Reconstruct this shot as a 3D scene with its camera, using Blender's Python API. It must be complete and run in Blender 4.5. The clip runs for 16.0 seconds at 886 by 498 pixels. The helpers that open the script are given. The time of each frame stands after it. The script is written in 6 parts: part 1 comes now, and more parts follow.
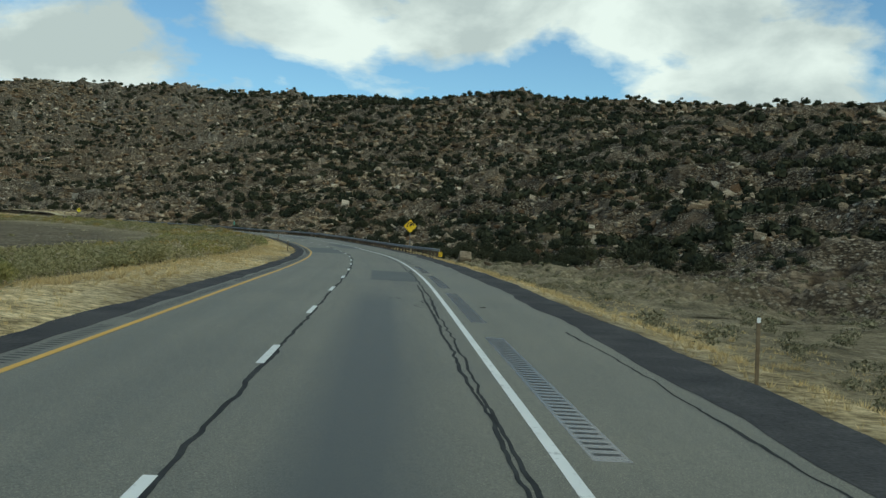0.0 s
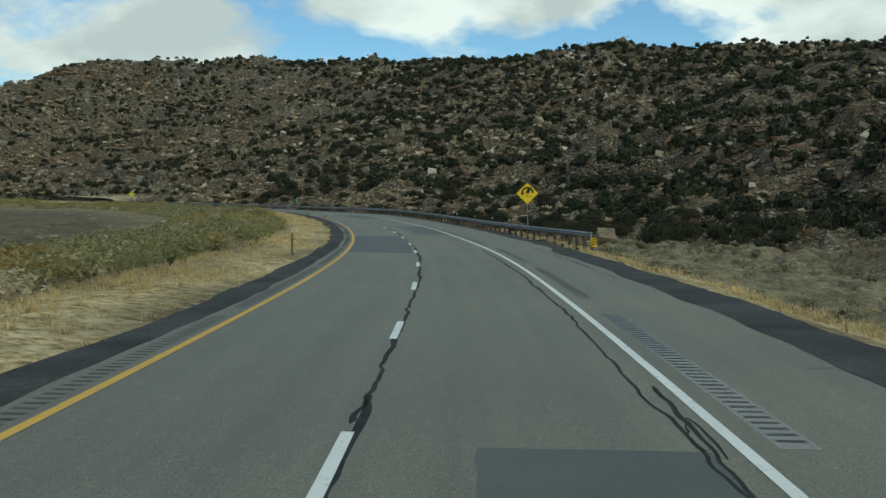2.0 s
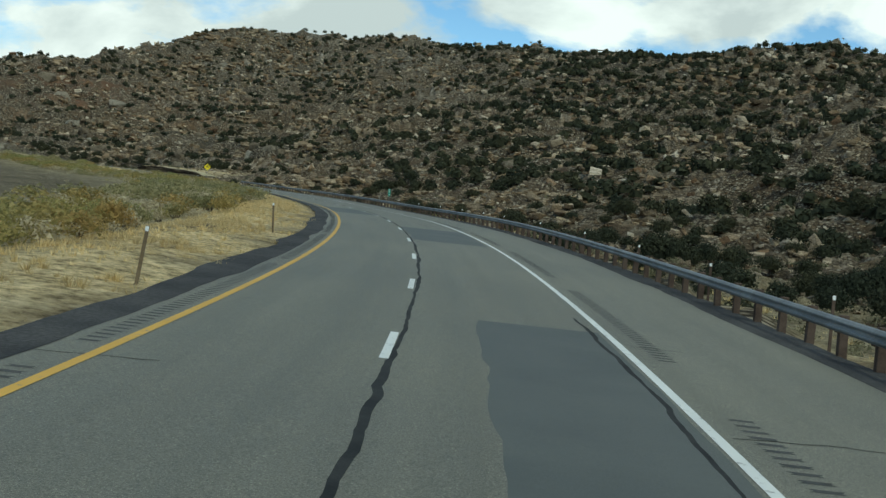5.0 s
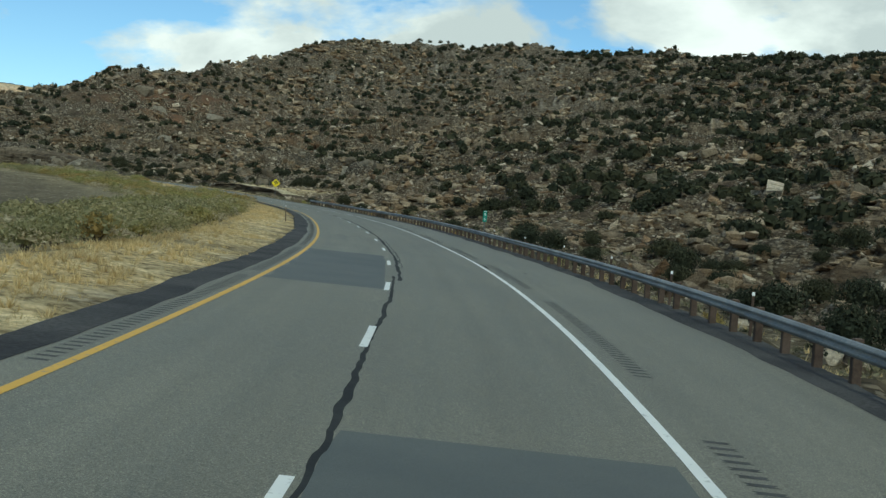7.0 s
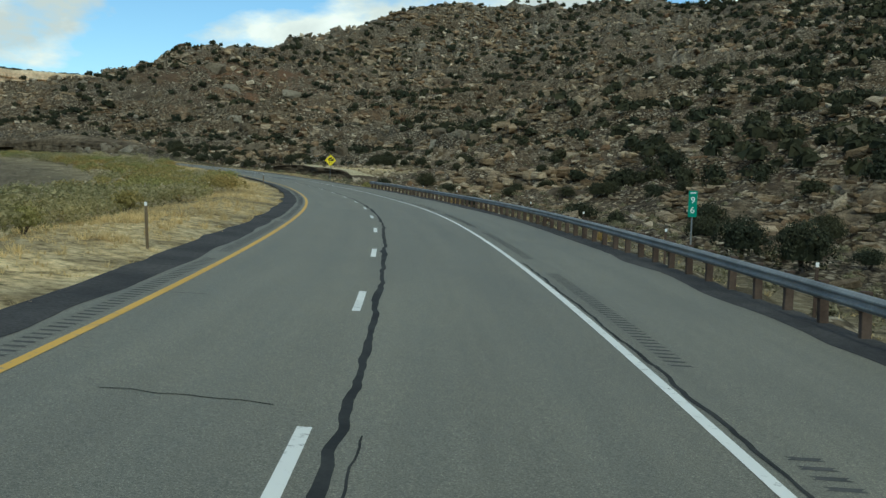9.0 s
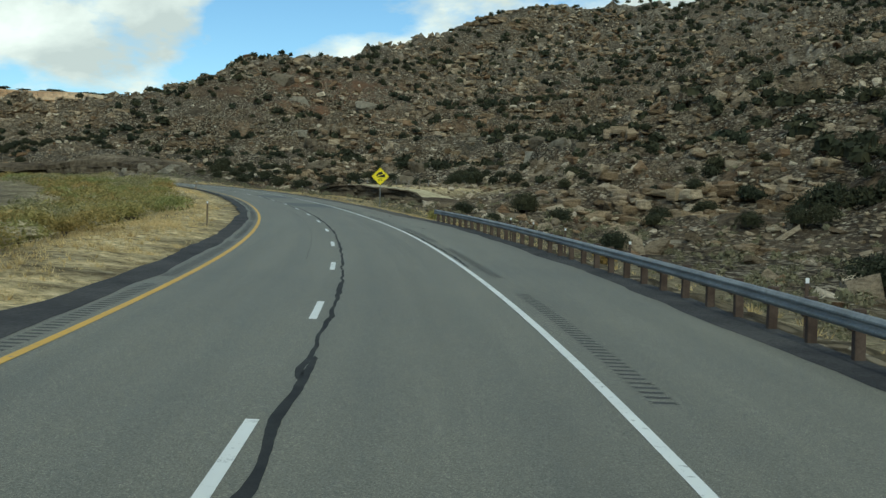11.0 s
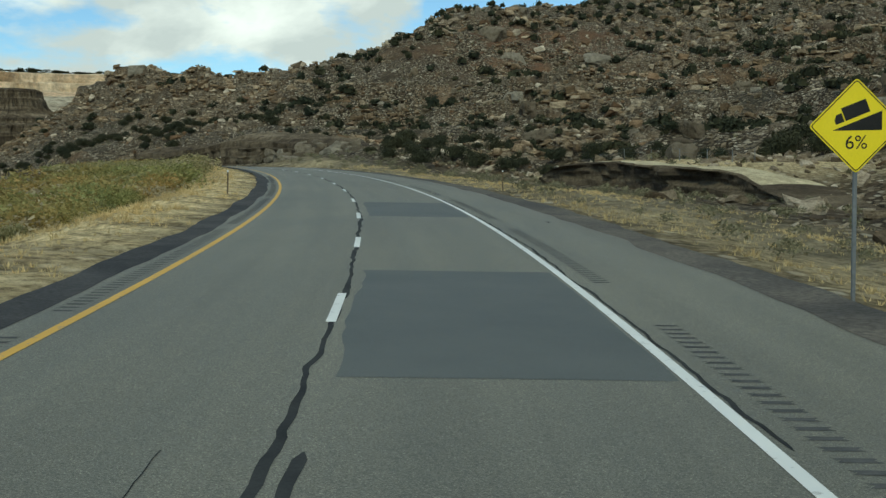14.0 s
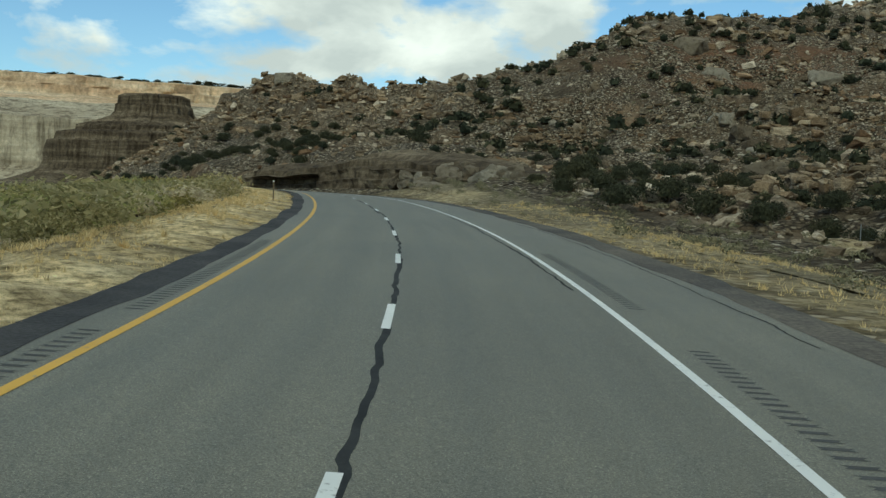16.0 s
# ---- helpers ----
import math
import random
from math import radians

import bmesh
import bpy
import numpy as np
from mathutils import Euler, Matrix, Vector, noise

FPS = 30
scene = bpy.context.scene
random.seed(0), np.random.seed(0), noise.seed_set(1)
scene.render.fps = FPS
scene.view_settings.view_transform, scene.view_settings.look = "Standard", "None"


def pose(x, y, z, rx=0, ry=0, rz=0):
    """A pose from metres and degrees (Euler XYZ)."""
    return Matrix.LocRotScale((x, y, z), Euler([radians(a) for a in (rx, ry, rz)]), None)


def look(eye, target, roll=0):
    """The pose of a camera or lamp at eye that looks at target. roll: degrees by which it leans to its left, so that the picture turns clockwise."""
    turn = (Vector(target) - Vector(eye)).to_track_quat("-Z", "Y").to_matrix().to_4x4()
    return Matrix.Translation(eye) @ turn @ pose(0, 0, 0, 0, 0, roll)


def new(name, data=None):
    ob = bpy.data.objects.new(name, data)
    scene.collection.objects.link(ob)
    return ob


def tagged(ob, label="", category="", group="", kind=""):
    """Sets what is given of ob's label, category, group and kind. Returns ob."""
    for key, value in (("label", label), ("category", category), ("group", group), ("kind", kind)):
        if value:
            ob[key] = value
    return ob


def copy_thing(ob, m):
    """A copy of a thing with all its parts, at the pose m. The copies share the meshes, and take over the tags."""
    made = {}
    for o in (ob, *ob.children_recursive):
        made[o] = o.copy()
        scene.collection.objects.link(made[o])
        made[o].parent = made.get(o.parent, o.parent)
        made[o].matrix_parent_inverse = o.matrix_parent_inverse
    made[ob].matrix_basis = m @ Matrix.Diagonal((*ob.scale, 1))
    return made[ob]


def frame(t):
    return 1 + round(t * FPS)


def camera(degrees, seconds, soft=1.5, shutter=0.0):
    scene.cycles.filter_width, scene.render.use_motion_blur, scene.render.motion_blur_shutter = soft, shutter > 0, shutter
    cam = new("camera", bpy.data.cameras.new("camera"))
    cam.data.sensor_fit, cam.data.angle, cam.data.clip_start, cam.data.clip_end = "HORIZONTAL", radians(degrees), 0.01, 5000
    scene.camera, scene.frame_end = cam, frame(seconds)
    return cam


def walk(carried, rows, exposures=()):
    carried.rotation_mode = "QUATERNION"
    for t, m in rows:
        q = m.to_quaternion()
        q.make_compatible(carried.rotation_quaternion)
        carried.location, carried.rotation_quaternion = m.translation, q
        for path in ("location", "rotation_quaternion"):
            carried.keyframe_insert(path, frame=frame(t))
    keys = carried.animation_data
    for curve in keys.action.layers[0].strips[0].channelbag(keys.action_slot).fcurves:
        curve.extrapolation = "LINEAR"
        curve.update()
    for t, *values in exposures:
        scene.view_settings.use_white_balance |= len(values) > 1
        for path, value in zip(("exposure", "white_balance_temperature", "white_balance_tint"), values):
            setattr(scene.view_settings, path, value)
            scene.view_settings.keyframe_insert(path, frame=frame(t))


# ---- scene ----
# Camera and its drive: seconds, place, yaw, pitch, roll.
cam = camera(45.57, 16.0, soft=1.45)
PATH = [
    (0.0, -0.39, -0.04, 2.64, 0.17, -1.49, -1.49),
    (0.5, -1.46, 12.81, 2.56, 1.28, -1.78, -1.02),
    (1.0, -2.27, 25.74, 2.44, 4.07, -3.13, 0.21),
    (1.5, -3.05, 38.67, 2.31, 5.70, -4.82, 0.98),
    (2.0, -4.05, 51.59, 2.20, 5.15, -3.11, 1.06),
    (2.5, -5.04, 64.50, 2.05, 4.79, -2.05, 0.15),
    (3.0, -6.18, 77.46, 1.86, 6.03, -3.02, -0.88),
    (3.5, -7.49, 90.47, 1.68, 7.50, -3.64, -0.95),
    (4.0, -9.13, 103.56, 1.54, 9.48, -3.42, -2.74),
    (4.5, -11.00, 116.55, 1.47, 10.70, -3.05, -4.30),
    (5.0, -13.33, 129.38, 1.46, 13.45, -3.06, -4.28),
    (5.5, -15.89, 142.07, 1.50, 15.68, -2.98, -4.24),
    (6.0, -18.69, 154.62, 1.58, 17.41, -2.82, -4.17),
    (6.5, -21.85, 167.11, 1.68, 18.83, -2.62, -4.15),
    (7.0, -25.50, 179.59, 1.74, 20.15, -2.46, -4.24),
    (7.5, -29.75, 192.15, 1.74, 21.58, -2.37, -4.50),
    (8.0, -34.62, 204.77, 1.68, 23.13, -2.38, -4.95),
    (8.5, -40.04, 217.31, 1.63, 24.60, -3.18, -3.23),
    (9.0, -45.87, 229.75, 1.65, 25.65, -3.97, -1.91),
    (9.5, -51.78, 241.89, 1.69, 26.73, -4.23, -1.10),
    (10.0, -57.77, 253.74, 1.75, 27.84, -3.96, -0.80),
    (10.5, -63.97, 265.31, 1.82, 29.06, -3.47, -0.85),
    (11.0, -70.54, 276.63, 1.90, 30.49, -3.05, -1.09),
    (11.5, -77.61, 287.72, 1.98, 32.22, -2.99, -1.34),
    (12.0, -85.18, 298.59, 2.05, 34.24, -3.31, -1.62),
    (12.5, -92.97, 309.23, 2.13, 36.31, -3.97, -1.27),
    (13.0, -101.15, 319.53, 2.27, 38.90, -3.72, -1.04),
    (13.5, -109.43, 329.57, 2.47, 40.91, -3.76, -0.21),
    (14.0, -117.94, 339.23, 2.68, 42.43, -4.42, 0.87),
    (14.5, -126.73, 348.45, 2.92, 43.86, -4.06, 0.83),
    (15.0, -135.77, 357.23, 3.15, 45.65, -3.29, -1.16),
    (15.5, -144.88, 365.73, 3.43, 48.74, -2.94, -1.66),
    (16.0, -154.25, 373.80, 3.78, 51.34, -3.08, -1.93),
]
walk(cam, [(t, pose(x, y, z, 90 + p, r, w)) for t, x, y, z, w, p, r in PATH], exposures=[(0.0, -0.18, 6470, -14.3), (2.0, -0.16, 6430, -14.3), (3.5, -0.26, 6400, -14.3), (5.0, 0.0, 6450, -13.8), (8.0, 0.02, 6430, -13.8), (12.5, 0.06, 6610, -13.8), (16.0, -0.02, 6730, -13.3)])

# ---- world, sun ----
SUN_EL, SUN_AZ = 43.0, 146.0
CLOUD_OFF, CLOUD_LO, CLOUD_HI = (2.2, 0.9, 0.3), 0.45, 0.62
# cloud banks (+) and blue gaps (-): bearing, height, half width, half height, weight
CLOUDS = [
    (14.5, 11.4, 3, 2.2, -1.4), (11, 9.4, 1.8, 1, -0.8), (6, 10, 3.2, 2, 0.8), (-21, 12, 5, 1.8, -1.2), (-4.5, 8.3, 2.2, 0.8, -0.8),
    (39, 8.6, 6.5, 1.1, -0.9), (45.5, 8.6, 2.2, 1.6, 0.8), (65.5, 8.3, 3, 0.9, 0.7), (52, 6.3, 7, 1.2, 0.8), (61, 6.6, 4, 0.9, 0.6), (33, 10.3, 2, 1.3, -0.6), (59.5, 9.2, 1.6, 2.2, -1.0), (67.5, 10, 4.5, 2.2, -1.2),
    (-3, 11, 8, 2.4, 1.2), (-13, 9.5, 8, 2.8, 1.3), (18.5, 8.5, 6, 2.6, 0.9), (27, 9.5, 5, 2.4, 0.8), (50, 9.4, 5, 1.4, 0.9),
    (56.8, 10, 2.2, 0.9, 0.8), (63, 8.5, 2.8, 0.9, 0.8), (70, 7.4, 2, 0.8, 0.9), (74.5, 8, 1.6, 0.8, 0.8), (53.5, 6.8, 7, 0.8, 0.6),
]


def make_world():
    world = bpy.data.worlds.new("sky")
    scene.world = world
    world.use_nodes = True
    nt = world.node_tree
    nt.nodes.clear()
    N = nt.nodes.new
    L = nt.links.new
    sky = N("ShaderNodeTexSky")
    sky.sky_type = "NISHITA"
    sky.sun_disc = False
    sky.sun_elevation = radians(SUN_EL)
    sky.sun_rotation = radians(SUN_AZ)
    sky.altitude = 1500
    sky.dust_density = 1.2
    tc = N("ShaderNodeTexCoord")

    def noise_tex(scale, detail, rough, dist, off, flat):
        mp = N("ShaderNodeMapping")
        mp.inputs["Location"].default_value = off
        mp.inputs["Scale"].default_value = (1, 1, flat)
        L(tc.outputs["Generated"], mp.inputs[0])
        n = N("ShaderNodeTexNoise")
        n.inputs["Scale"].default_value = scale
        n.inputs["Detail"].default_value = detail
        n.inputs["Roughness"].default_value = rough
        n.inputs["Distortion"].default_value = dist
        L(mp.outputs[0], n.inputs["Vector"])
        return n

    # broken cloud: cover, then bright tops and grey bellies
    cover = noise_tex(5.5, 10, 0.55, 0.15, CLOUD_OFF, 2.2)
    ramp = N("ShaderNodeValToRGB")
    ramp.color_ramp.elements[0].position = CLOUD_LO
    ramp.color_ramp.elements[0].color = (0, 0, 0, 1)
    ramp.color_ramp.elements[1].position = CLOUD_HI
    ramp.color_ramp.elements[1].color = (1, 1, 1, 1)
    # thicker to the right of the first view, breaking up towards the last
    lean = N("ShaderNodeVectorMath")
    lean.operation = "DOT_PRODUCT"
    lean.inputs[1].default_value = (0.055, 0.05, 0.0)
    L(tc.outputs["Generated"], lean.inputs[0])
    more = N("ShaderNodeMath")
    more.operation = "ADD"
    swing = N("ShaderNodeMath")
    swing.operation = "MULTIPLY_ADD"
    swing.inputs[1].default_value, swing.inputs[2].default_value = 1.7, -0.35
    L(cover.outputs["Fac"], swing.inputs[0])
    L(swing.outputs[0], more.inputs[0])
    L(lean.outputs["Value"], more.inputs[1])

    def m(op, a, b=0.0):
        n = N("ShaderNodeMath")
        n.operation = op
        for k, v in enumerate((a, b)):
            if isinstance(v, (int, float)):
                n.inputs[k].default_value = v
            else:
                L(v, n.inputs[k])
        return n.outputs[0]

    sep = N("ShaderNodeSeparateXYZ")
    L(tc.outputs["Generated"], sep.inputs[0])
    bearing = m("ARCTAN2", m("MULTIPLY", sep.outputs[0], -1.0), sep.outputs[1])
    height = m("ARCSINE", sep.outputs[2])
    total = more.outputs[0]
    for az, el, wide, tall, weight in CLOUDS:
        u = m("DIVIDE", m("SUBTRACT", bearing, radians(az)), radians(wide))
        v = m("DIVIDE", m("SUBTRACT", height, radians(el)), radians(tall))
        q = m("EXPONENT", m("MULTIPLY", m("ADD", m("MULTIPLY", u, u), m("MULTIPLY", v, v)), -1.0))
        total = m("ADD", total, m("MULTIPLY", q, weight * 0.15))
    L(total, ramp.inputs[0])
    belly = noise_tex(6.5, 7, 0.55, 0.2, (7.3, 0.2, 2.0), 1.8)
    br = N("ShaderNodeValToRGB")
    br.color_ramp.elements[0].position = 0.4
    br.color_ramp.elements[0].color = (6.2, 6.4, 7.0, 1)
    br.color_ramp.elements[1].position = 0.62
    br.color_ramp.elements[1].color = (10.3, 10.2, 10.7, 1)
    L(belly.outputs["Fac"], br.inputs[0])
    mix = N("ShaderNodeMixRGB")
    L(ramp.outputs[0], mix.inputs[0])
    blue = N("ShaderNodeMixRGB")
    blue.blend_type = "MULTIPLY"
    blue.inputs[0].default_value = 1.0
    blue.inputs[2].default_value = (0.92, 1.1, 1.32, 1)
    L(sky.outputs[0], blue.inputs[1])
    L(blue.outputs[0], mix.inputs[1])
    L(br.outputs[0], mix.inputs[2])
    bg = N("ShaderNodeBackground")
    bg.inputs["Strength"].default_value = 0.1
    L(mix.outputs[0], bg.inputs[0])
    out = N("ShaderNodeOutputWorld")
    L(bg.outputs[0], out.inputs[0])


make_world()
sun = new("sun", bpy.data.lights.new("sun", "SUN"))
sun.data.energy = 1.5
sun.data.angle = radians(7)
sun.data.color = (1.0, 0.95, 0.88)
_az, _el = radians(SUN_AZ), radians(SUN_EL)
sun.matrix_world = look((0, 0, 300), (-300 * math.sin(_az) * math.cos(_el), -300 * math.cos(_az) * math.cos(_el), 300 - 300 * math.sin(_el)))

# ---- materials ----
def material(name, rough=0.9, metal=0.0, spec=0.3):
    m = bpy.data.materials.new(name)
    m.use_nodes = True
    nt = m.node_tree
    b = nt.nodes["Principled BSDF"]
    b.inputs["Roughness"].default_value = rough
    b.inputs["Metallic"].default_value = metal
    b.inputs["Specular IOR Level"].default_value = spec
    return m, nt, b


def ramp_node(nt, src, stops):
    r = nt.nodes.new("ShaderNodeValToRGB")
    e = r.color_ramp.elements
    while len(e) < len(stops):
        e.new(0.5)
    for k, (p, c) in enumerate(stops):
        e[k].position = p
        e[k].color = (*c, 1)
    nt.links.new(src, r.inputs[0])
    return r.outputs[0]


def noise_node(nt, scale, detail=4, rough=0.55, vec=None, dist=0.0):
    n = nt.nodes.new("ShaderNodeTexNoise")
    n.inputs["Scale"].default_value = scale
    n.inputs["Detail"].default_value = detail
    n.inputs["Roughness"].default_value = rough
    n.inputs["Distortion"].default_value = dist
    if vec is None:
        g = nt.nodes.new("ShaderNodeNewGeometry")
        vec = g.outputs["Position"]
    nt.links.new(vec, n.inputs["Vector"])
    return n.outputs["Fac"]


def mix_node(nt, fac, a, b, mode="MIX"):
    m = nt.nodes.new("ShaderNodeMixRGB")
    m.blend_type = mode
    for k, v in enumerate((fac, a, b)):
        if isinstance(v, (int, float)):
            m.inputs[k].default_value = v
        elif isinstance(v, tuple):
            m.inputs[k].default_value = (*v, 1)
        else:
            nt.links.new(v, m.inputs[k])
    return m.outputs[0]


def math_node(nt, op, a, b=0.0, clamp=False):
    m = nt.nodes.new("ShaderNodeMath")
    m.operation = op
    m.use_clamp = clamp
    for k, v in enumerate((a, b)):
        if isinstance(v, (int, float)):
            m.inputs[k].default_value = v
        else:
            nt.links.new(v, m.inputs[k])
    return m.outputs[0]


def bump(nt, b, src, strength, dist):
    n = nt.nodes.new("ShaderNodeBump")
    n.inputs["Strength"].default_value = strength
    n.inputs["Distance"].default_value = dist
    nt.links.new(src, n.inputs["Height"])
    nt.links.new(n.outputs[0], b.inputs["Normal"])


def two_tone(name, c1, c2, scale, fine, rough=0.9, bump_d=0.01, metal=0.0, spec=0.3, vary=0.25, p1=0.35, p2=0.65):
    """Two colours in patches with fine grain and a change from object to object."""
    m, nt, b = material(name, rough, metal, spec)
    big = ramp_node(nt, noise_node(nt, scale, 4), [(p1, c1), (p2, c2)])
    grain = noise_node(nt, fine, 3, 0.6)
    g = ramp_node(nt, grain, [(0.25, (1 - vary,) * 3), (0.75, (1 + vary * 0.5,) * 3)])
    col = mix_node(nt, 1.0, big, g, "MULTIPLY")
    nt.links.new(col, b.inputs["Base Color"])
    if bump_d:
        bump(nt, b, grain, 0.6, bump_d)
    return m


def island_tone(name, stops, rough=0.85, patch=None, spec=0.15):
    """Colours by leaf or stone, patched at a larger scale."""
    m, nt, b = material(name, rough, 0.0, spec)
    g = nt.nodes.new("ShaderNodeNewGeometry")
    col = ramp_node(nt, g.outputs["Random Per Island"], stops)
    if patch:
        sc, lo, hi = patch
        p = ramp_node(nt, noise_node(nt, sc, 3), [(0.35, lo), (0.65, hi)])
        col = mix_node(nt, 1.0, col, p, "MULTIPLY")
    nt.links.new(col, b.inputs["Base Color"])
    return m, nt, b


def asphalt_material(name, base, wear):
    m, nt, b = material(name, 0.6, 0, 0.45)
    uv = nt.nodes.new("ShaderNodeUVMap")
    sep = nt.nodes.new("ShaderNodeSeparateXYZ")
    nt.links.new(uv.outputs[0], sep.inputs[0])
    d = sep.outputs["Y"]
    # wheel paths at 0.9 m either side of each lane's middle
    lane = math_node(nt, "ABSOLUTE", math_node(nt, "SUBTRACT", math_node(nt, "ABSOLUTE", d), 1.95))
    path = math_node(nt, "ABSOLUTE", math_node(nt, "SUBTRACT", lane, 0.85))
    band = math_node(nt, "SUBTRACT", 1.0, math_node(nt, "MULTIPLY", path, 2.2), True)
    stretch = nt.nodes.new("ShaderNodeMapping")
    stretch.inputs["Scale"].default_value = (0.05, 1.3, 1)
    nt.links.new(uv.outputs[0], stretch.inputs[0])
    streak = noise_node(nt, 1.0, 5, 0.6, stretch.outputs[0])
    big = noise_node(nt, 0.12, 4)
    fine = noise_node(nt, 38.0, 4, 0.8)
    stone = noise_node(nt, 9.0, 4, 0.7)
    c = ramp_node(nt, streak, [(0.3, tuple(v * 0.86 for v in base)), (0.7, tuple(v * 1.12 for v in base))])
    c = mix_node(nt, 0.8, c, ramp_node(nt, big, [(0.3, (0.84, 0.85, 0.87)), (0.7, (1.12, 1.1, 1.05))]), "MULTIPLY")
    c = mix_node(nt, math_node(nt, "MULTIPLY", band, wear), c, (base[0] * 0.72, base[1] * 0.76, base[2] * 0.8))
    c = mix_node(nt, 0.75, c, ramp_node(nt, fine, [(0.38, (0.42, 0.42, 0.42)), (0.6, (1.55, 1.55, 1.5))]), "MULTIPLY")
    speck = noise_node(nt, 75.0, 1, 0.5)
    c = mix_node(nt, 1.0, c, ramp_node(nt, speck, [(0.3, (0.6, 0.6, 0.6)), (0.42, (0.97, 0.97, 0.97)), (0.6, (1.0, 1.0, 1.0)), (0.7, (2.0, 2.0, 1.95))]), "MULTIPLY")
    c = mix_node(nt, 0.6, c, ramp_node(nt, stone, [(0.2, (0.75, 0.75, 0.75)), (0.8, (1.2, 1.2, 1.2))]), "MULTIPLY")
    # an old oily stretch along the middle of the outer lane
    mid = math_node(nt, "ABSOLUTE", math_node(nt, "SUBTRACT", math_node(nt, "ADD", d, math_node(nt, "MULTIPLY", streak, 0.5)), 2.05))
    oil = math_node(nt, "SUBTRACT", 1.0, math_node(nt, "DIVIDE", math_node(nt, "SUBTRACT", mid, 0.35), 0.7), True)
    ends = math_node(nt, "DIVIDE", math_node(nt, "SUBTRACT", 42.0, sep.outputs["X"]), 12.0, True)
    oil = math_node(nt, "MULTIPLY", math_node(nt, "MULTIPLY", oil, ends), 0.8)
    c = mix_node(nt, oil, c, (0.05, 0.059, 0.059))
    nt.links.new(c, b.inputs["Base Color"])
    bump(nt, b, fine, 0.5, 0.006)
    return m


M_ASPHALT = asphalt_material("asphalt", (0.136, 0.131, 0.102), 0.3)
M_PATCH = two_tone("asphalt_patch", (0.078, 0.087, 0.083), (0.099, 0.107, 0.1), 0.5, 50, 0.64, 0.005)
M_SEAL = two_tone("crack_sealant", (0.018, 0.02, 0.021), (0.04, 0.042, 0.042), 1.2, 30, 0.85, 0.004, spec=0.15)
M_GRAVEL = two_tone("asphalt_gravel", (0.03, 0.03, 0.032), (0.07, 0.068, 0.066), 0.5, 14, 0.95, 0.04, vary=0.6)
M_SOILGRAVEL = two_tone("brown_gravel", (0.06, 0.055, 0.05), (0.14, 0.122, 0.098), 0.35, 9, 0.95, 0.04, vary=0.6)
M_SLICK = two_tone("slick_sealant", (0.035, 0.037, 0.04), (0.06, 0.062, 0.064), 1.5, 30, 0.24, 0.0, spec=0.5)
M_GROOVE = two_tone("rumble_groove", (0.055, 0.056, 0.055), (0.09, 0.09, 0.088), 2, 40, 0.9, 0.004)


def paint_material(name, col):
    m, nt, b = material(name, 0.6, 0, 0.4)
    worn = ramp_node(nt, noise_node(nt, 6.0, 6, 0.7), [(0.30, (0.2, 0.2, 0.19)), (0.42, col)])
    c = mix_node(nt, 0.5, worn, ramp_node(nt, noise_node(nt, 0.7, 3), [(0.3, (0.75, 0.75, 0.75)), (0.7, (1.0, 1.0, 1.0))]), "MULTIPLY")
    nt.links.new(c, b.inputs["Base Color"])
    return m


M_WHITE = paint_material("white_road_paint", (0.72, 0.73, 0.70))
M_YELLOW = paint_material("yellow_road_paint", (0.62, 0.36, 0.045))


